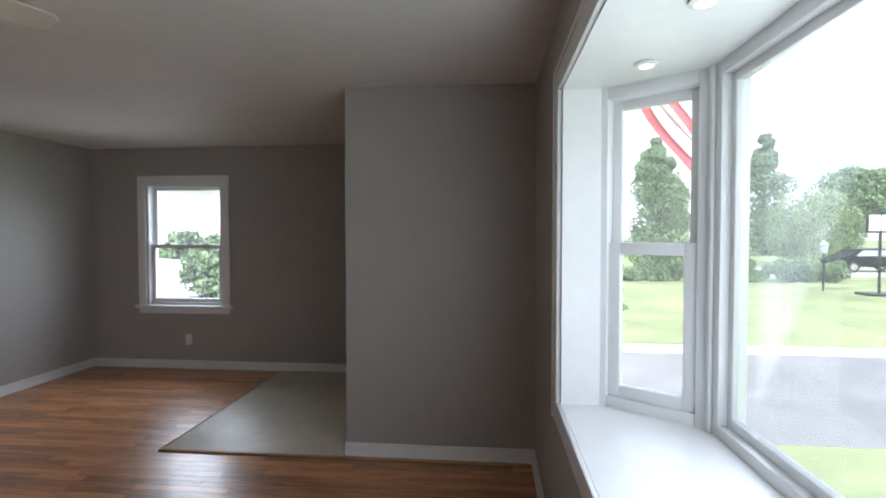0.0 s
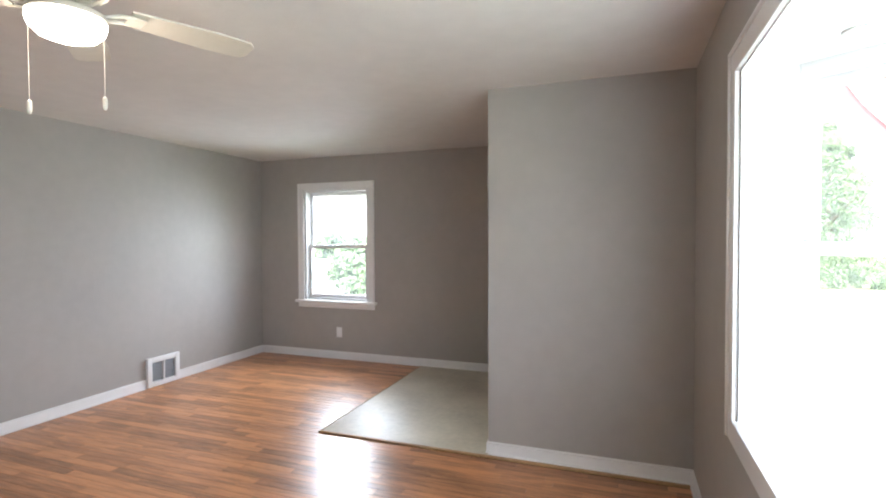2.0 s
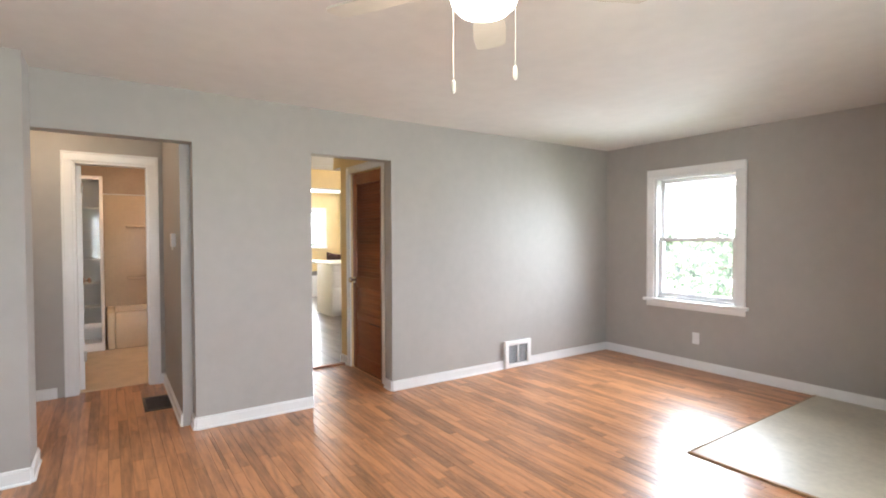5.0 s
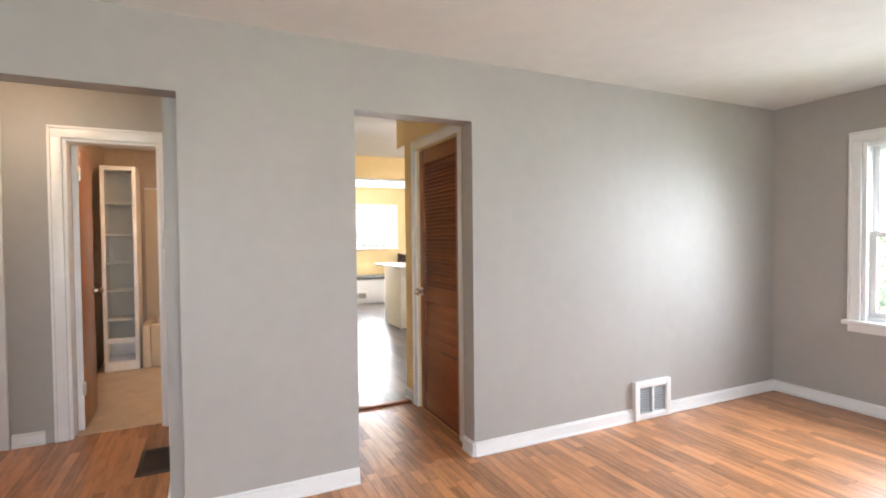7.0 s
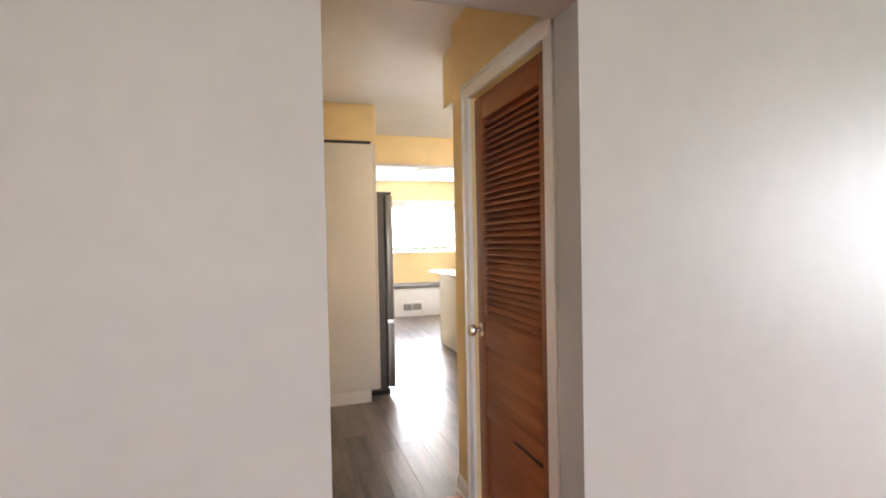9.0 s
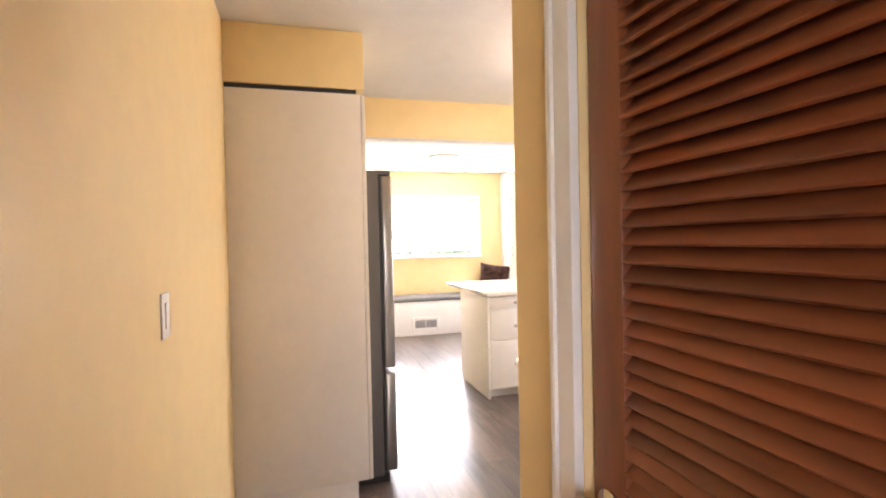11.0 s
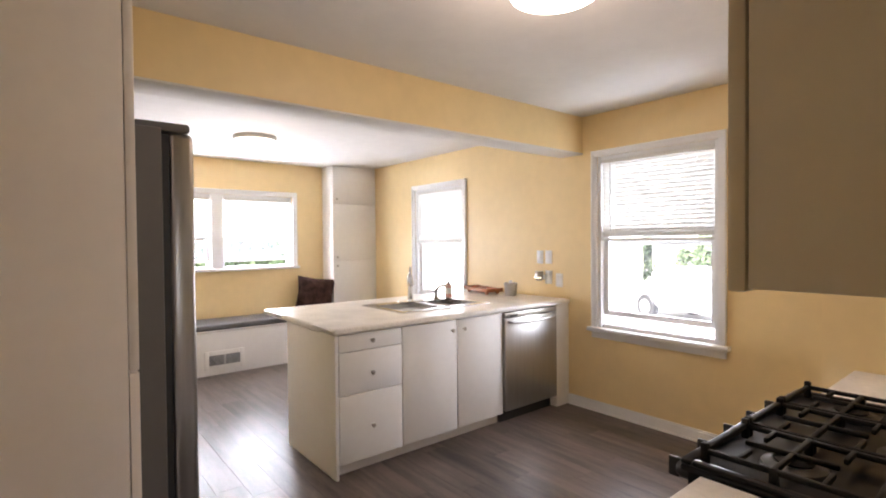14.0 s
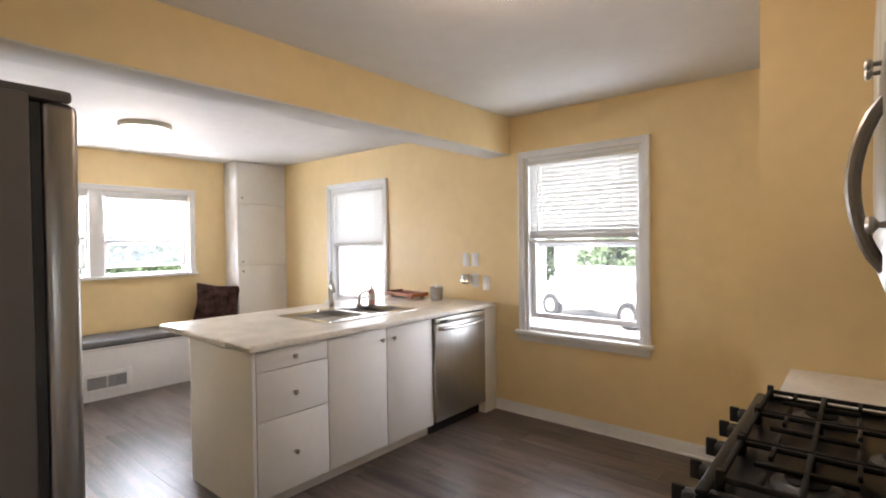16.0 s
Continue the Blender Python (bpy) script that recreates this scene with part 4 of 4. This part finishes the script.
for i in range(5):
    a = radians(-150 + 30 * i)
    part("bulb", lathe([(0.001, -0.006), (0.006, 0.0), (0.001, 0.006)], 8, pose(0.037 * math.cos(a), -0.045 + 0.037 * math.sin(a), -0.004)), SPOTGLOW, nl)
part("plug", box(-0.018, 0.03, -0.02, 0.004, -0.02, 0.02, 0.004), VINYL, nl)

# dining nook: bench, cushion, pillow, tall cabinet
bench = thing("window_bench", pose(-6.95, 0, 0), "white built-in window bench with vent grille", "bench")
part("front_panel", box(-0.018, 0.0, -0.74, 2.58, 0.0, 0.45, 0.002), WHITE, bench)
part("seat_board", box(-0.478, 0.012, -0.74, 2.58, 0.45, 0.472, 0.004), WHITE, bench)
part("end_panel", box(-0.478, -0.018, 2.56, 2.58, 0.0, 0.45), WHITE, bench)
cu = solid("bench_cushion", box(-7.42, -6.925, -0.73, 2.57, 0.473, 0.535, 0.02, seg=3), CUSHION, "long grey fabric seat cushion on the bench", "cushion")
wall_vent(pose(-6.95, 1.235, 0, 0, 0, 90), 0.40, 0.06, 0.255, "white twin vent grille in the bench front", 9, 2, 0.012)
bm = bmesh.new()
bmesh.ops.create_grid(bm, x_segments=12, y_segments=12, size=0.5)
top = list(bm.verts)
for v in top:
    u, w_ = abs(v.co.x) * 2, abs(v.co.y) * 2
    t_ = max(0.0, (1 - u ** 2.6)) * max(0.0, (1 - w_ ** 2.6))
    pinch = 1 - 0.10 * (1 - (u * w_) ** 1.5) * max(u, w_) ** 3
    v.co = Vector((v.co.x * 0.46 * pinch, v.co.y * 0.42 * pinch, 0.075 * t_ ** 0.55 + 0.002))
back = bmesh.ops.duplicate(bm, geom=bm.verts[:] + bm.edges[:] + bm.faces[:])
for v in back["geom"]:
    if isinstance(v, bmesh.types.BMVert):
        v.co.z = -v.co.z
bmesh.ops.remove_doubles(bm, verts=bm.verts, dist=0.005)
pil = solid("throw_pillow", bm, PILLOW, "dark square pillow with brown leaf pattern", "pillow")
pil.matrix_basis = pose(-7.16, 2.36, 0.745, 74, 8, 72)
tall = thing("tall_cabinet", pose(-7.127, 0, 0), "tall white three-door cabinet in the corner", "cabinet")
part("body", box(-0.30, -0.022, 2.592, 3.213, 0.0, 2.34, 0.002), LAMINATE, tall)
for z0, z1, kz in ((0.08, 1.135, 1.08), (1.142, 1.855, 1.19), (1.862, 2.335, 1.92)):
    f = part("door", box(-0.02, 0.0, 2.594, 3.21, z0, z1, 0.002), LAMINATE, tall)
    small_knob(f, 0.0, 2.64, kz, 0, 90)

# cooking side
ctl = thing("base_cabinet", pose(0, 0, 0), "white base cabinet beside the range", "cabinet", "range side base cabinets")
part("body", box(-1.87, -1.234, 0.345, 0.83, 0.09, 0.85), LAMINATE, ctl)
part("toe_kick", box(-1.81, -1.28, 0.345, 0.83, 0.0, 0.09), LAMINATE, ctl)
f = part("door", box(-1.89, -1.871, 0.348, 0.827, 0.09, 0.845, 0.002), LAMINATE, ctl)
small_knob(f, -1.89, 0.75, 0.76, 0, -90)
ctr = thing("base_cabinet", pose(0, 0, 0), "white base cabinet between range and wall", "cabinet", "range side base cabinets")
part("body", box(-1.87, -1.234, 1.607, 2.128, 0.09, 0.85), LAMINATE, ctr)
part("toe_kick", box(-1.81, -1.28, 1.607, 2.128, 0.0, 0.09), LAMINATE, ctr)
f = part("door", box(-1.89, -1.871, 1.61, 2.125, 0.09, 0.845, 0.002), LAMINATE, ctr)
small_knob(f, -1.89, 1.68, 0.76, 0, -90)
solid("worktop", slab_poly([(-1.234, 0.33), (-1.86, 0.33), (-1.888, 0.339), (-1.903, 0.357), (-1.91, 0.385), (-1.91, 0.832), (-1.234, 0.832)], 0.851, 0.89), MARBLE, "cream marble-look worktop with rounded corner", "worktop").modifiers.new("round", "BEVEL").width = 0.008
solid("worktop", box(-1.91, -1.234, 1.604, 2.128, 0.851, 0.89, 0.008), MARBLE, "cream marble-look worktop beyond the range", "worktop")
rng = thing("gas_range", pose(-1.27, 1.218, 0), "black gas range with cast-iron grates", "range")
part("body", box(-0.62, -0.005, -0.38, 0.38, 0.02, 0.885, 0.004), BLACK, rng)
odoor2 = part("oven_door", box(-0.655, -0.622, -0.375, 0.375, 0.22, 0.74, 0.008), ENAMEL, rng)
part("oven_handle", tube([(-0.655, -0.30, 0.70), (-0.70, -0.29, 0.70), (-0.70, 0.29, 0.70), (-0.655, 0.30, 0.70)], 0.011, 8), STEEL, odoor2)
part("drawer", box(-0.65, -0.622, -0.375, 0.375, 0.03, 0.21, 0.006), ENAMEL, rng)
part("control_panel", slab_poly([(-0.665, -0.38), (-0.61, -0.38), (-0.61, 0.38), (-0.665, 0.38)], 0.75, 0.885), ENAMEL, rng)
part("cooktop", box(-0.68, -0.01, -0.388, 0.388, 0.886, 0.902, 0.006), ENAMEL, rng, "glossy black enamel cooktop")
for a in ((-0.68, -0.655, -0.388, 0.388), (-0.035, -0.01, -0.388, 0.388), (-0.656, -0.034, -0.388, -0.366), (-0.656, -0.034, 0.366, 0.388)):
    part("rim", box(a[0], a[1], a[2], a[3], 0.901, 0.9138, 0.006), ENAMEL, rng)
for y in (-0.31, -0.16, 0.0, 0.16, 0.31):
    kn = part("knob", lathe([(0.018, 0.0), (0.020, 0.008), (0.020, 0.045), (0.015, 0.055), (0.002, 0.056)], 18, pose(-0.664, y, 0.855, 0, -90)), BLACK, rng, "black plastic control knob")
    part("grip", box(-0.742, -0.715, y - 0.006, y + 0.006, 0.832, 0.878, 0.004), BLACK, kn)
for bx_, by_ in ((-0.51, -0.235), (-0.51, 0.235), (-0.2, -0.235), (-0.2, 0.235), (-0.355, 0.0)):
    bu = part("burner", lathe([(0.062, 0.902), (0.06, 0.912), (0.045, 0.915), (0.042, 0.918), (0.03, 0.919), (0.004, 0.920)], 22, pose(bx_, by_, 0)), BURNER, rng, "grey burner ring")
    part("cap", lathe([(0.036, 0.918), (0.038, 0.922), (0.032, 0.926), (0.004, 0.927)], 20, pose(bx_, by_, 0)), IRON, bu)
for gy0, gy1 in ((-0.362, -0.124), (-0.119, 0.119), (0.124, 0.362)):
    g = bmesh.new()
    t3 = 0.0055
    for y in (gy0 + 0.008, gy1 - 0.008):
        bx(g, -0.645, -0.045, y - t3, y + t3, 0.926, 0.938, 0.003)
    for x in (-0.64, -0.51, -0.355, -0.20, -0.05):
        bx(g, x - t3, x + t3, gy0 + 0.002, gy1 - 0.002, 0.927, 0.939, 0.003)
        for y in (gy0 + 0.008, gy1 - 0.008):
            bx(g, x - 0.008, x + 0.008, y - 0.008, y + 0.008, 0.902, 0.950 if x in (-0.64, -0.05) else 0.936, 0.003)
    yc = (gy0 + gy1) / 2
    for x in (-0.575, -0.43, -0.28, -0.125):
        for a, c in ((gy0 + 0.01, gy0 + 0.075), (gy1 - 0.075, gy1 - 0.01)):
            bx(g, x - 0.0045, x + 0.0045, a, c, 0.927, 0.939, 0.002)
    bx(g, -0.60, -0.43, yc - t3, yc + t3, 0.928, 0.940, 0.003)
    bx(g, -0.28, -0.09, yc - t3, yc + t3, 0.928, 0.940, 0.003)
    part("grate", g, IRON, rng, "black cast-iron grate")


def wall_cabinet(y0, y1, z0, z1, doors, label, knobz, front=-1.645):
    root = thing("wall_cabinet", pose(0, 0, 0), label, "cabinet", "wall cabinets by the range")
    part("body", box(front, -1.234, y0, y1, z0, z1, 0.002), CREAM, root)
    n = len(doors)
    for i, ky in enumerate(doors):
        a = y0 + (y1 - y0) * i / n
        b = y0 + (y1 - y0) * (i + 1) / n
        f = part("door", box(front - 0.022, front - 0.003, a + 0.002, b - 0.002, z0 - 0.004, z1 - 0.002, 0.003), CREAM, root)
        small_knob(f, front - 0.022, ky, knobz, 0, -90)


wall_cabinet(0.345, 0.828, 1.338, 2.079, [0.78], "cream wall cabinet above the worktop", 1.42)
wall_cabinet(0.832, 1.60, 1.728, 2.079, [1.175, 1.255], "cream wall cabinet above the microwave", 1.765)
wall_cabinet(1.604, 2.128, 1.345, 2.079, [1.66], "cream wall cabinet beside the boxed corner", 1.42)
mw = thing("microwave", pose(-1.262, 1.216, 0), "stainless over-range microwave with curved handle", "microwave")
part("body", box(-0.385, 0.024, -0.38, 0.38, 1.305, 1.722, 0.004), DARKSIDE, mw)
md = part("door", box(-0.41, -0.387, -0.378, 0.378, 1.31, 1.718, 0.008), STEEL, mw)
part("handle", tube([(-0.405, -0.30, 1.345)] + [(-0.405 - 0.044 * math.sin(math.pi * k / 12) ** 0.7, -0.30, 1.345 + 0.29 * k / 12) for k in range(1, 12)] + [(-0.405, -0.30, 1.635)], 0.012, 10), FRIDGESTEEL, md, "bowed steel handle")

# ---- outside ----
GZ = -0.85
solid("ground", box(-220, 220, -220, 260, GZ - 0.2, GZ), GRASS, "mown green lawn", "lawn", "structure")
solid("road", box(5.9, 120, 3.5, 7.7, GZ - 0.1, GZ + 0.006), ASPHALT, "worn pale asphalt drive", "road", "structure")
solid("kerb", box(5.9, 120, 7.7, 7.95, GZ - 0.1, GZ + 0.12, 0.02), CONCRETE, "pale concrete kerb along the drive", "kerb", "structure")
solid("street", box(-30, 150, 27, 34, GZ - 0.1, GZ + 0.008), CONCRETE, "sunlit pale street beyond the lawn", "road", "structure")
solid("driveway", box(-14, -4.2, 3.6, 15.4, GZ - 0.1, GZ + 0.010), CONCRETE, "pale concrete driveway beside the kitchen", "driveway", "structure")
rngo = random.Random(4)


def leaves(centres, n, size, spread):
    """Many small leaf quads scattered round clump centres."""
    vs, fs = [], []
    n, size = int(n * 2.4), size * 0.6
    for _ in range(n):
        c, r = centres[rngo.randrange(len(centres))]
        d = Vector((rngo.gauss(0, 1), rngo.gauss(0, 1), rngo.gauss(0, 1)))
        d = d.normalized() * r * rngo.uniform(0.55, 1.0) ** 0.6
        p = Vector(c) + Vector((d.x, d.y, d.z * spread))
        q = Euler((rngo.uniform(0, 6.3), rngo.uniform(0, 6.3), rngo.uniform(0, 6.3))).to_matrix()
        s = size * rngo.uniform(0.6, 1.3)
        k = len(vs)
        for a, b in ((-1, -0.5), (1, -0.5), (0.6, 0.6), (-0.6, 0.6)):
            vs.append(p + q @ Vector((a * s, b * s, 0)))
        fs.append((k, k + 1, k + 2, k + 3))
    d = bpy.data.meshes.new("crown")
    d.from_pydata(vs, [], fs)
    return d


def tree(x, y, h, r, kind, label, n=2600, size=0.16, z=GZ):
    root = thing("tree", pose(x, y, z), label, "tree")
    tr = part("trunk", tube([(0, 0, -0.1), (0.05, 0, h * 0.3), (0, 0.06, h * 0.62), (0, 0, h * 0.9)], 0.035 * h * 0.5 + 0.05, 8, 0.02), BARK, root)
    for i in range(6):
        a = rngo.uniform(0, 6.28)
        z0 = h * rngo.uniform(0.3, 0.6)
        part("limb", tube([(0, 0, z0), (r * 0.4 * math.cos(a), r * 0.4 * math.sin(a), z0 + h * 0.12), (r * 0.75 * math.cos(a), r * 0.75 * math.sin(a), z0 + h * 0.2)], 0.015 * h * 0.5 + 0.02, 6, 0.01), BARK, tr)
    cs = []
    for i in range(46):
        u = rngo.random()
        a = rngo.uniform(0, 6.28)
        if kind == "conifer":
            zz, rr = h * (0.06 + 0.90 * u), r * (1 - u) ** 0.55
            q = rngo.uniform(0.2, 0.7)
            cs.append(((rr * q * math.cos(a), rr * q * math.sin(a), zz), max(0.3, rr * 0.5)))
        elif kind == "willow":
            zz, rr = h * (0.18 + 0.72 * u), r * (0.55 + 0.45 * math.sin(u * 3.1))
            cs.append(((rr * 0.7 * math.cos(a), rr * 0.7 * math.sin(a), zz), r * 0.30))
        else:
            zz, rr = h * (0.32 + 0.6 * u), r * math.sin(0.35 + u * 2.5)
            q = rngo.uniform(0.2, 0.8)
            cs.append(((rr * q * math.cos(a), rr * q * math.sin(a), zz), r * rngo.uniform(0.22, 0.38)))
    d = leaves(cs, n, size, 1.5 if kind == "willow" else 0.85)
    d.materials.append(PALELEAF if kind == "willow" else LEAF)
    c = new("crown", d)
    c.parent = root


def hedge(x0, x1, y0, y1, h, label, n=5000, size=0.09):
    cs = []
    for i in range(120):
        cs.append(((rngo.uniform(x0, x1), rngo.uniform(y0, y1), GZ + h * rngo.uniform(0.15, 0.8)), 0.3))
    d = leaves(cs, n, size, 0.9)
    d.materials.append(LEAF)
    return tagged(new("hedge", d), label, "hedge", kind="stuff")


hedge(8, 21, 22.9, 23.9, 1.1, "clipped green hedge along the street", 16000, 0.07)
tree(13.7, 27.5, 8.0, 2.8, "conifer", "broad green arborvitae by the street", 14000, 0.10)
tree(18.5, 40, 7.5, 2.4, "round", "leafy green tree beyond the hedge", 7000, 0.12)
tree(28.6, 38, 5.2, 3.3, "willow", "pale green weeping willow", 12000, 0.10)
tree(35.5, 58, 14.5, 4.2, "conifer", "tall fir tree in the distance", 8000, 0.2)
tree(48, 62, 11, 5.5, "round", "wide leafy tree in the distance", 8000, 0.22)
tree(58, 66, 12, 6.5, "round", "wide leafy tree in the distance", 3500, 0.38)
tree(70, 62, 12, 6.5, "round", "wide leafy tree in the distance", 3000, 0.4)
tree(6.9, 9.6, 1.25, 0.5, "round", "low green shrub by the drive", 700, 0.06)
lamp_post = thing("lamp_post", pose(17.77, 19.5, GZ), "dark garden lantern on a post", "street lamp")
part("post", tube([(0, 0, -0.05), (0, 0, 1.5)], 0.045, 8), BLACK, lamp_post)
part("lantern", lathe([(0.06, 1.5), (0.13, 1.55), (0.16, 1.85), (0.19, 1.88), (0.03, 2.05), (0.01, 2.12)], 8), CARGLASS, lamp_post)
hoop = thing("basketball_hoop", pose(18.8, 18.0, GZ), "portable basketball hoop with black framed white board", "basketball hoop")
part("post", tube([(0, 0, 0), (0, 0, 3.2)], 0.05, 8), BLACK, hoop)
part("base", box(-0.6, 0.6, -0.4, 0.4, 0.0, 0.1, 0.03), BLACK, hoop)
part("board", box(-0.5, 0.5, -0.03, 0.03, 2.35, 3.1, 0.01), BLACK, hoop)
part("face", box(-0.42, 0.42, -0.04, -0.029, 2.43, 3.02), SIDING, hoop)


def car(m, paint, label):
    root = thing("parked_car", m, label, "car")
    prof = [(-2.2, 0.35), (-2.2, 0.75), (-2.05, 0.9), (-1.5, 0.95), (-0.9, 1.42), (0.7, 1.45), (1.45, 0.98), (2.1, 0.85), (2.2, 0.6), (2.2, 0.35)]
    bm = bmesh.new()
    a = [bm.verts.new((x, -0.85, z)) for x, z in prof]
    b = [bm.verts.new((x, 0.85, z)) for x, z in prof]
    bm.faces.new(a)
    bm.faces.new(b[::-1])
    for i in range(len(prof)):
        j = (i + 1) % len(prof)
        bm.faces.new((a[i], a[j], b[j], b[i]))
    bmesh.ops.bevel(bm, geom=bm.edges[:], offset=0.06, segments=2, affect="EDGES")
    part("body", bm, paint, root)
    for s in (-1, 1):
        part("side_window", slab_poly([(-1.2, 0.0), (-0.85, 0.36), (0.65, 0.37), (1.15, 0.0)], -0.01, 0.01), CARGLASS, root).matrix_basis = pose(0, s * 0.86, 1.0, 90)
    part("windscreen", box(-0.03, 0.03, -0.7, 0.7, -0.36, 0.36), CARGLASS, root).matrix_basis = pose(1.10, 0, 1.24, 0, -57)
    for x in (-1.35, 1.4):
        for s in (-1, 1):
            wh = part("wheel", lathe([(0.32, -0.1), (0.34, -0.08), (0.34, 0.08), (0.32, 0.1)], 20, pose(x, s * 0.82, 0.34, 90)), BLACK, root)
            part("rim", lathe([(0.2, -0.105), (0.2, 0.105)], 16, pose(x, s * 0.82, 0.34, 90)), STEEL, wh)


car(pose(-7.0, 13.2, GZ + 0.01, 0, 0, 160), CARPAINT, "white parked car on the driveway")
car(pose(27.5, 31, GZ + 0.01, 0, 0, 0), ENAMEL, "dark parked car on the street")


def house(m, w, d, h, roofh, label):
    root = thing("house", m, label, "house")
    part("wall", box(-w / 2, w / 2, -d / 2, d / 2, -0.2, h), SIDING, root)
    bm = bmesh.new()
    e = 0.4
    pts = [(-w / 2 - e, -d / 2 - e, h), (w / 2 + e, -d / 2 - e, h), (w / 2 + e, 0, h + roofh), (-w / 2 - e, 0, h + roofh), (-w / 2 - e, d / 2 + e, h), (w / 2 + e, d / 2 + e, h)]
    v = [bm.verts.new(p) for p in pts]
    for f in ((0, 1, 2, 3), (3, 2, 5, 4), (0, 3, 4), (1, 5, 2), (0, 4, 5, 1)):
        bm.faces.new([v[i] for i in f])
    part("roof", bm, ROOFING, root)
    for x in (-w * 0.28, w * 0.22):
        wd = part("window", box(x - 0.5, x + 0.5, -d / 2 - 0.05, -d / 2 + 0.02, 1.0, 2.2, 0.01), VINYL, root)
        part("pane", box(x - 0.42, x + 0.42, -d / 2 - 0.06, -d / 2 - 0.048, 1.08, 2.12), CARGLASS, wd)


house(pose(-7.0, 24, GZ, 0, 0, 28), 13, 7, 4.3, 2.6, "white neighbouring house with pale roof")
house(pose(-16.5, 17.5, GZ, 0, 0, 30), 9, 6, 3.0, 2.2, "white garage across the driveway")
tree(-2.6, 9.8, 2.25, 0.9, "round", "leafy bush in the side yard", 2600, 0.09)
tree(-5.6, 16.5, 2.5, 1.4, "round", "leafy bush in the side yard", 2400, 0.10)
tree(-8.9, 18, 2.4, 1.2, "round", "green tree behind the driveway", 2600, 0.14)
tree(-12.2, 18, 2.5, 1.5, "round", "green tree behind the driveway", 2600, 0.14)
hedge(-12.4, -11.2, -4, 5.2, 2.6, "dense green hedge behind the house", 9000, 0.10)
tree(-13.5, 2.5, 4.2, 1.9, "round", "green tree behind the hedge", 2600, 0.14)

# striped flag on a slanted pole by the bay
flag = thing("flag", pose(4.60, 0.42, 2.02), "red and white striped flag on a slanted pole", "flag")
part("pole", tube([(0.05, -0.27, 0.02), (0.85, 0.12, 0.45)], 0.014, 8), SIDING, flag)
for i in range(6):
    bm = bmesh.new()
    rows = []
    for k in range(11):
        u = k / 10
        fold = 0.05 * math.sin(4.5 * u + 0.9 * i)
        x = 0.33 + 0.050 * i + 0.30 * u ** 1.2
        z = 0.16 + 0.028 * i - 0.50 * u
        rows.append([bm.verts.new((x + 0.052 * e, 0.12 + 0.015 * i + fold + 0.03 * e, z + 0.028 * e)) for e in (0, 1)])
    for a, b in zip(rows, rows[1:]):
        bm.faces.new((a[0], a[1], b[1], b[0]))
    bmesh.ops.solidify(bm, geom=bm.faces[:], thickness=0.003)
    part("stripe", bm, REDCLOTH if i % 2 == 0 else WHITECLOTH, flag)

# ---- floor pieces ----
def lay(parent, name, material, rects, x_from, x_to, y_from, y_to, width, lengths, top, gap, near, seed):
    """Strips along x in rows of the given width; those inside the near stretch are objects of their own, the rest are joined."""
    r = random.Random(seed)
    shared = {}
    vs, fs = [], []
    count = 0
    y = y_from
    row = 0
    while y < y_to - 1e-6:
        y1 = min(y + width, y_to)
        x = x_from - r.uniform(0, lengths[-1])
        while x < x_to:
            ln = lengths[r.randrange(len(lengths))]
            a, b = x, x + ln
            x = b
            for rx0, rx1, ry0, ry1 in rects:
                c0, c1, d0, d1 = max(a, rx0), min(b, rx1), max(y, ry0), min(y1, ry1)
                if c1 - c0 < 0.02 or d1 - d0 < 0.008:
                    continue
                sx, sy = c1 - c0 - gap, d1 - d0 - gap
                cx, cy = (c0 + c1) / 2, (d0 + d1) / 2
                if count < 300 and near[0] < cx < near[1] and near[2] < cy < near[3]:
                    key = (round(sx, 3), round(sy, 3))
                    if key not in shared:
                        shared[key] = mesh(name, box(-sx / 2, sx / 2, -sy / 2, sy / 2, -0.004, 0.0, 0.0006, seg=1), material, False)
                    ob = new(name, shared[key])
                    ob.parent = parent
                    ob.location = (cx, cy, top)
                    count += 1
                else:
                    k = len(vs)
                    e = 0.0006
                    for z, q in ((top - 0.004, 0.0), (top - e, 0.0), (top, e)):
                        for ux, uy in ((-1, -1), (1, -1), (1, 1), (-1, 1)):
                            vs.append((cx + ux * (sx / 2 - q), cy + uy * (sy / 2 - q), z))
                    for base in (0, 4):
                        for i in range(4):
                            j = (i + 1) % 4
                            fs.append((k + base + i, k + base + j, k + base + 4 + j, k + base + 4 + i))
                    fs.append((k + 8, k + 9, k + 10, k + 11))
        y = y1
        row += 1
    d = bpy.data.meshes.new(name + "s")
    d.from_pydata(vs, [], fs)
    d.materials.append(material)
    ob = new(name + "s", d)
    ob.parent = parent
    tagged(ob, kind="stuff")


lay(floor, "strip", OAK, [(-1.10, 0.0, -0.745, 0.07), (-1.46, 4.495, -3.1, -1.46), (0.0, 4.495, -1.46, 0.905), (0.0, 2.085, 0.905, 2.83)], -1.46, 4.6, -3.1, 2.83, 0.0572, (0.30, 0.42, 0.55, 0.70, 0.90), 0.0, 0.0012, (0.2, 3.0, -0.9, 1.6), 11)
lay(floor_kitchen, "plank", PLANK, [(-7.43, -1.14, -0.745, 3.215)], -7.43, -1.10, -0.745, 3.215, 0.152, (0.91, 1.22, 1.22), 0.002, 0.0005, (-7.4, -1.1, -0.8, 3.2), 12)
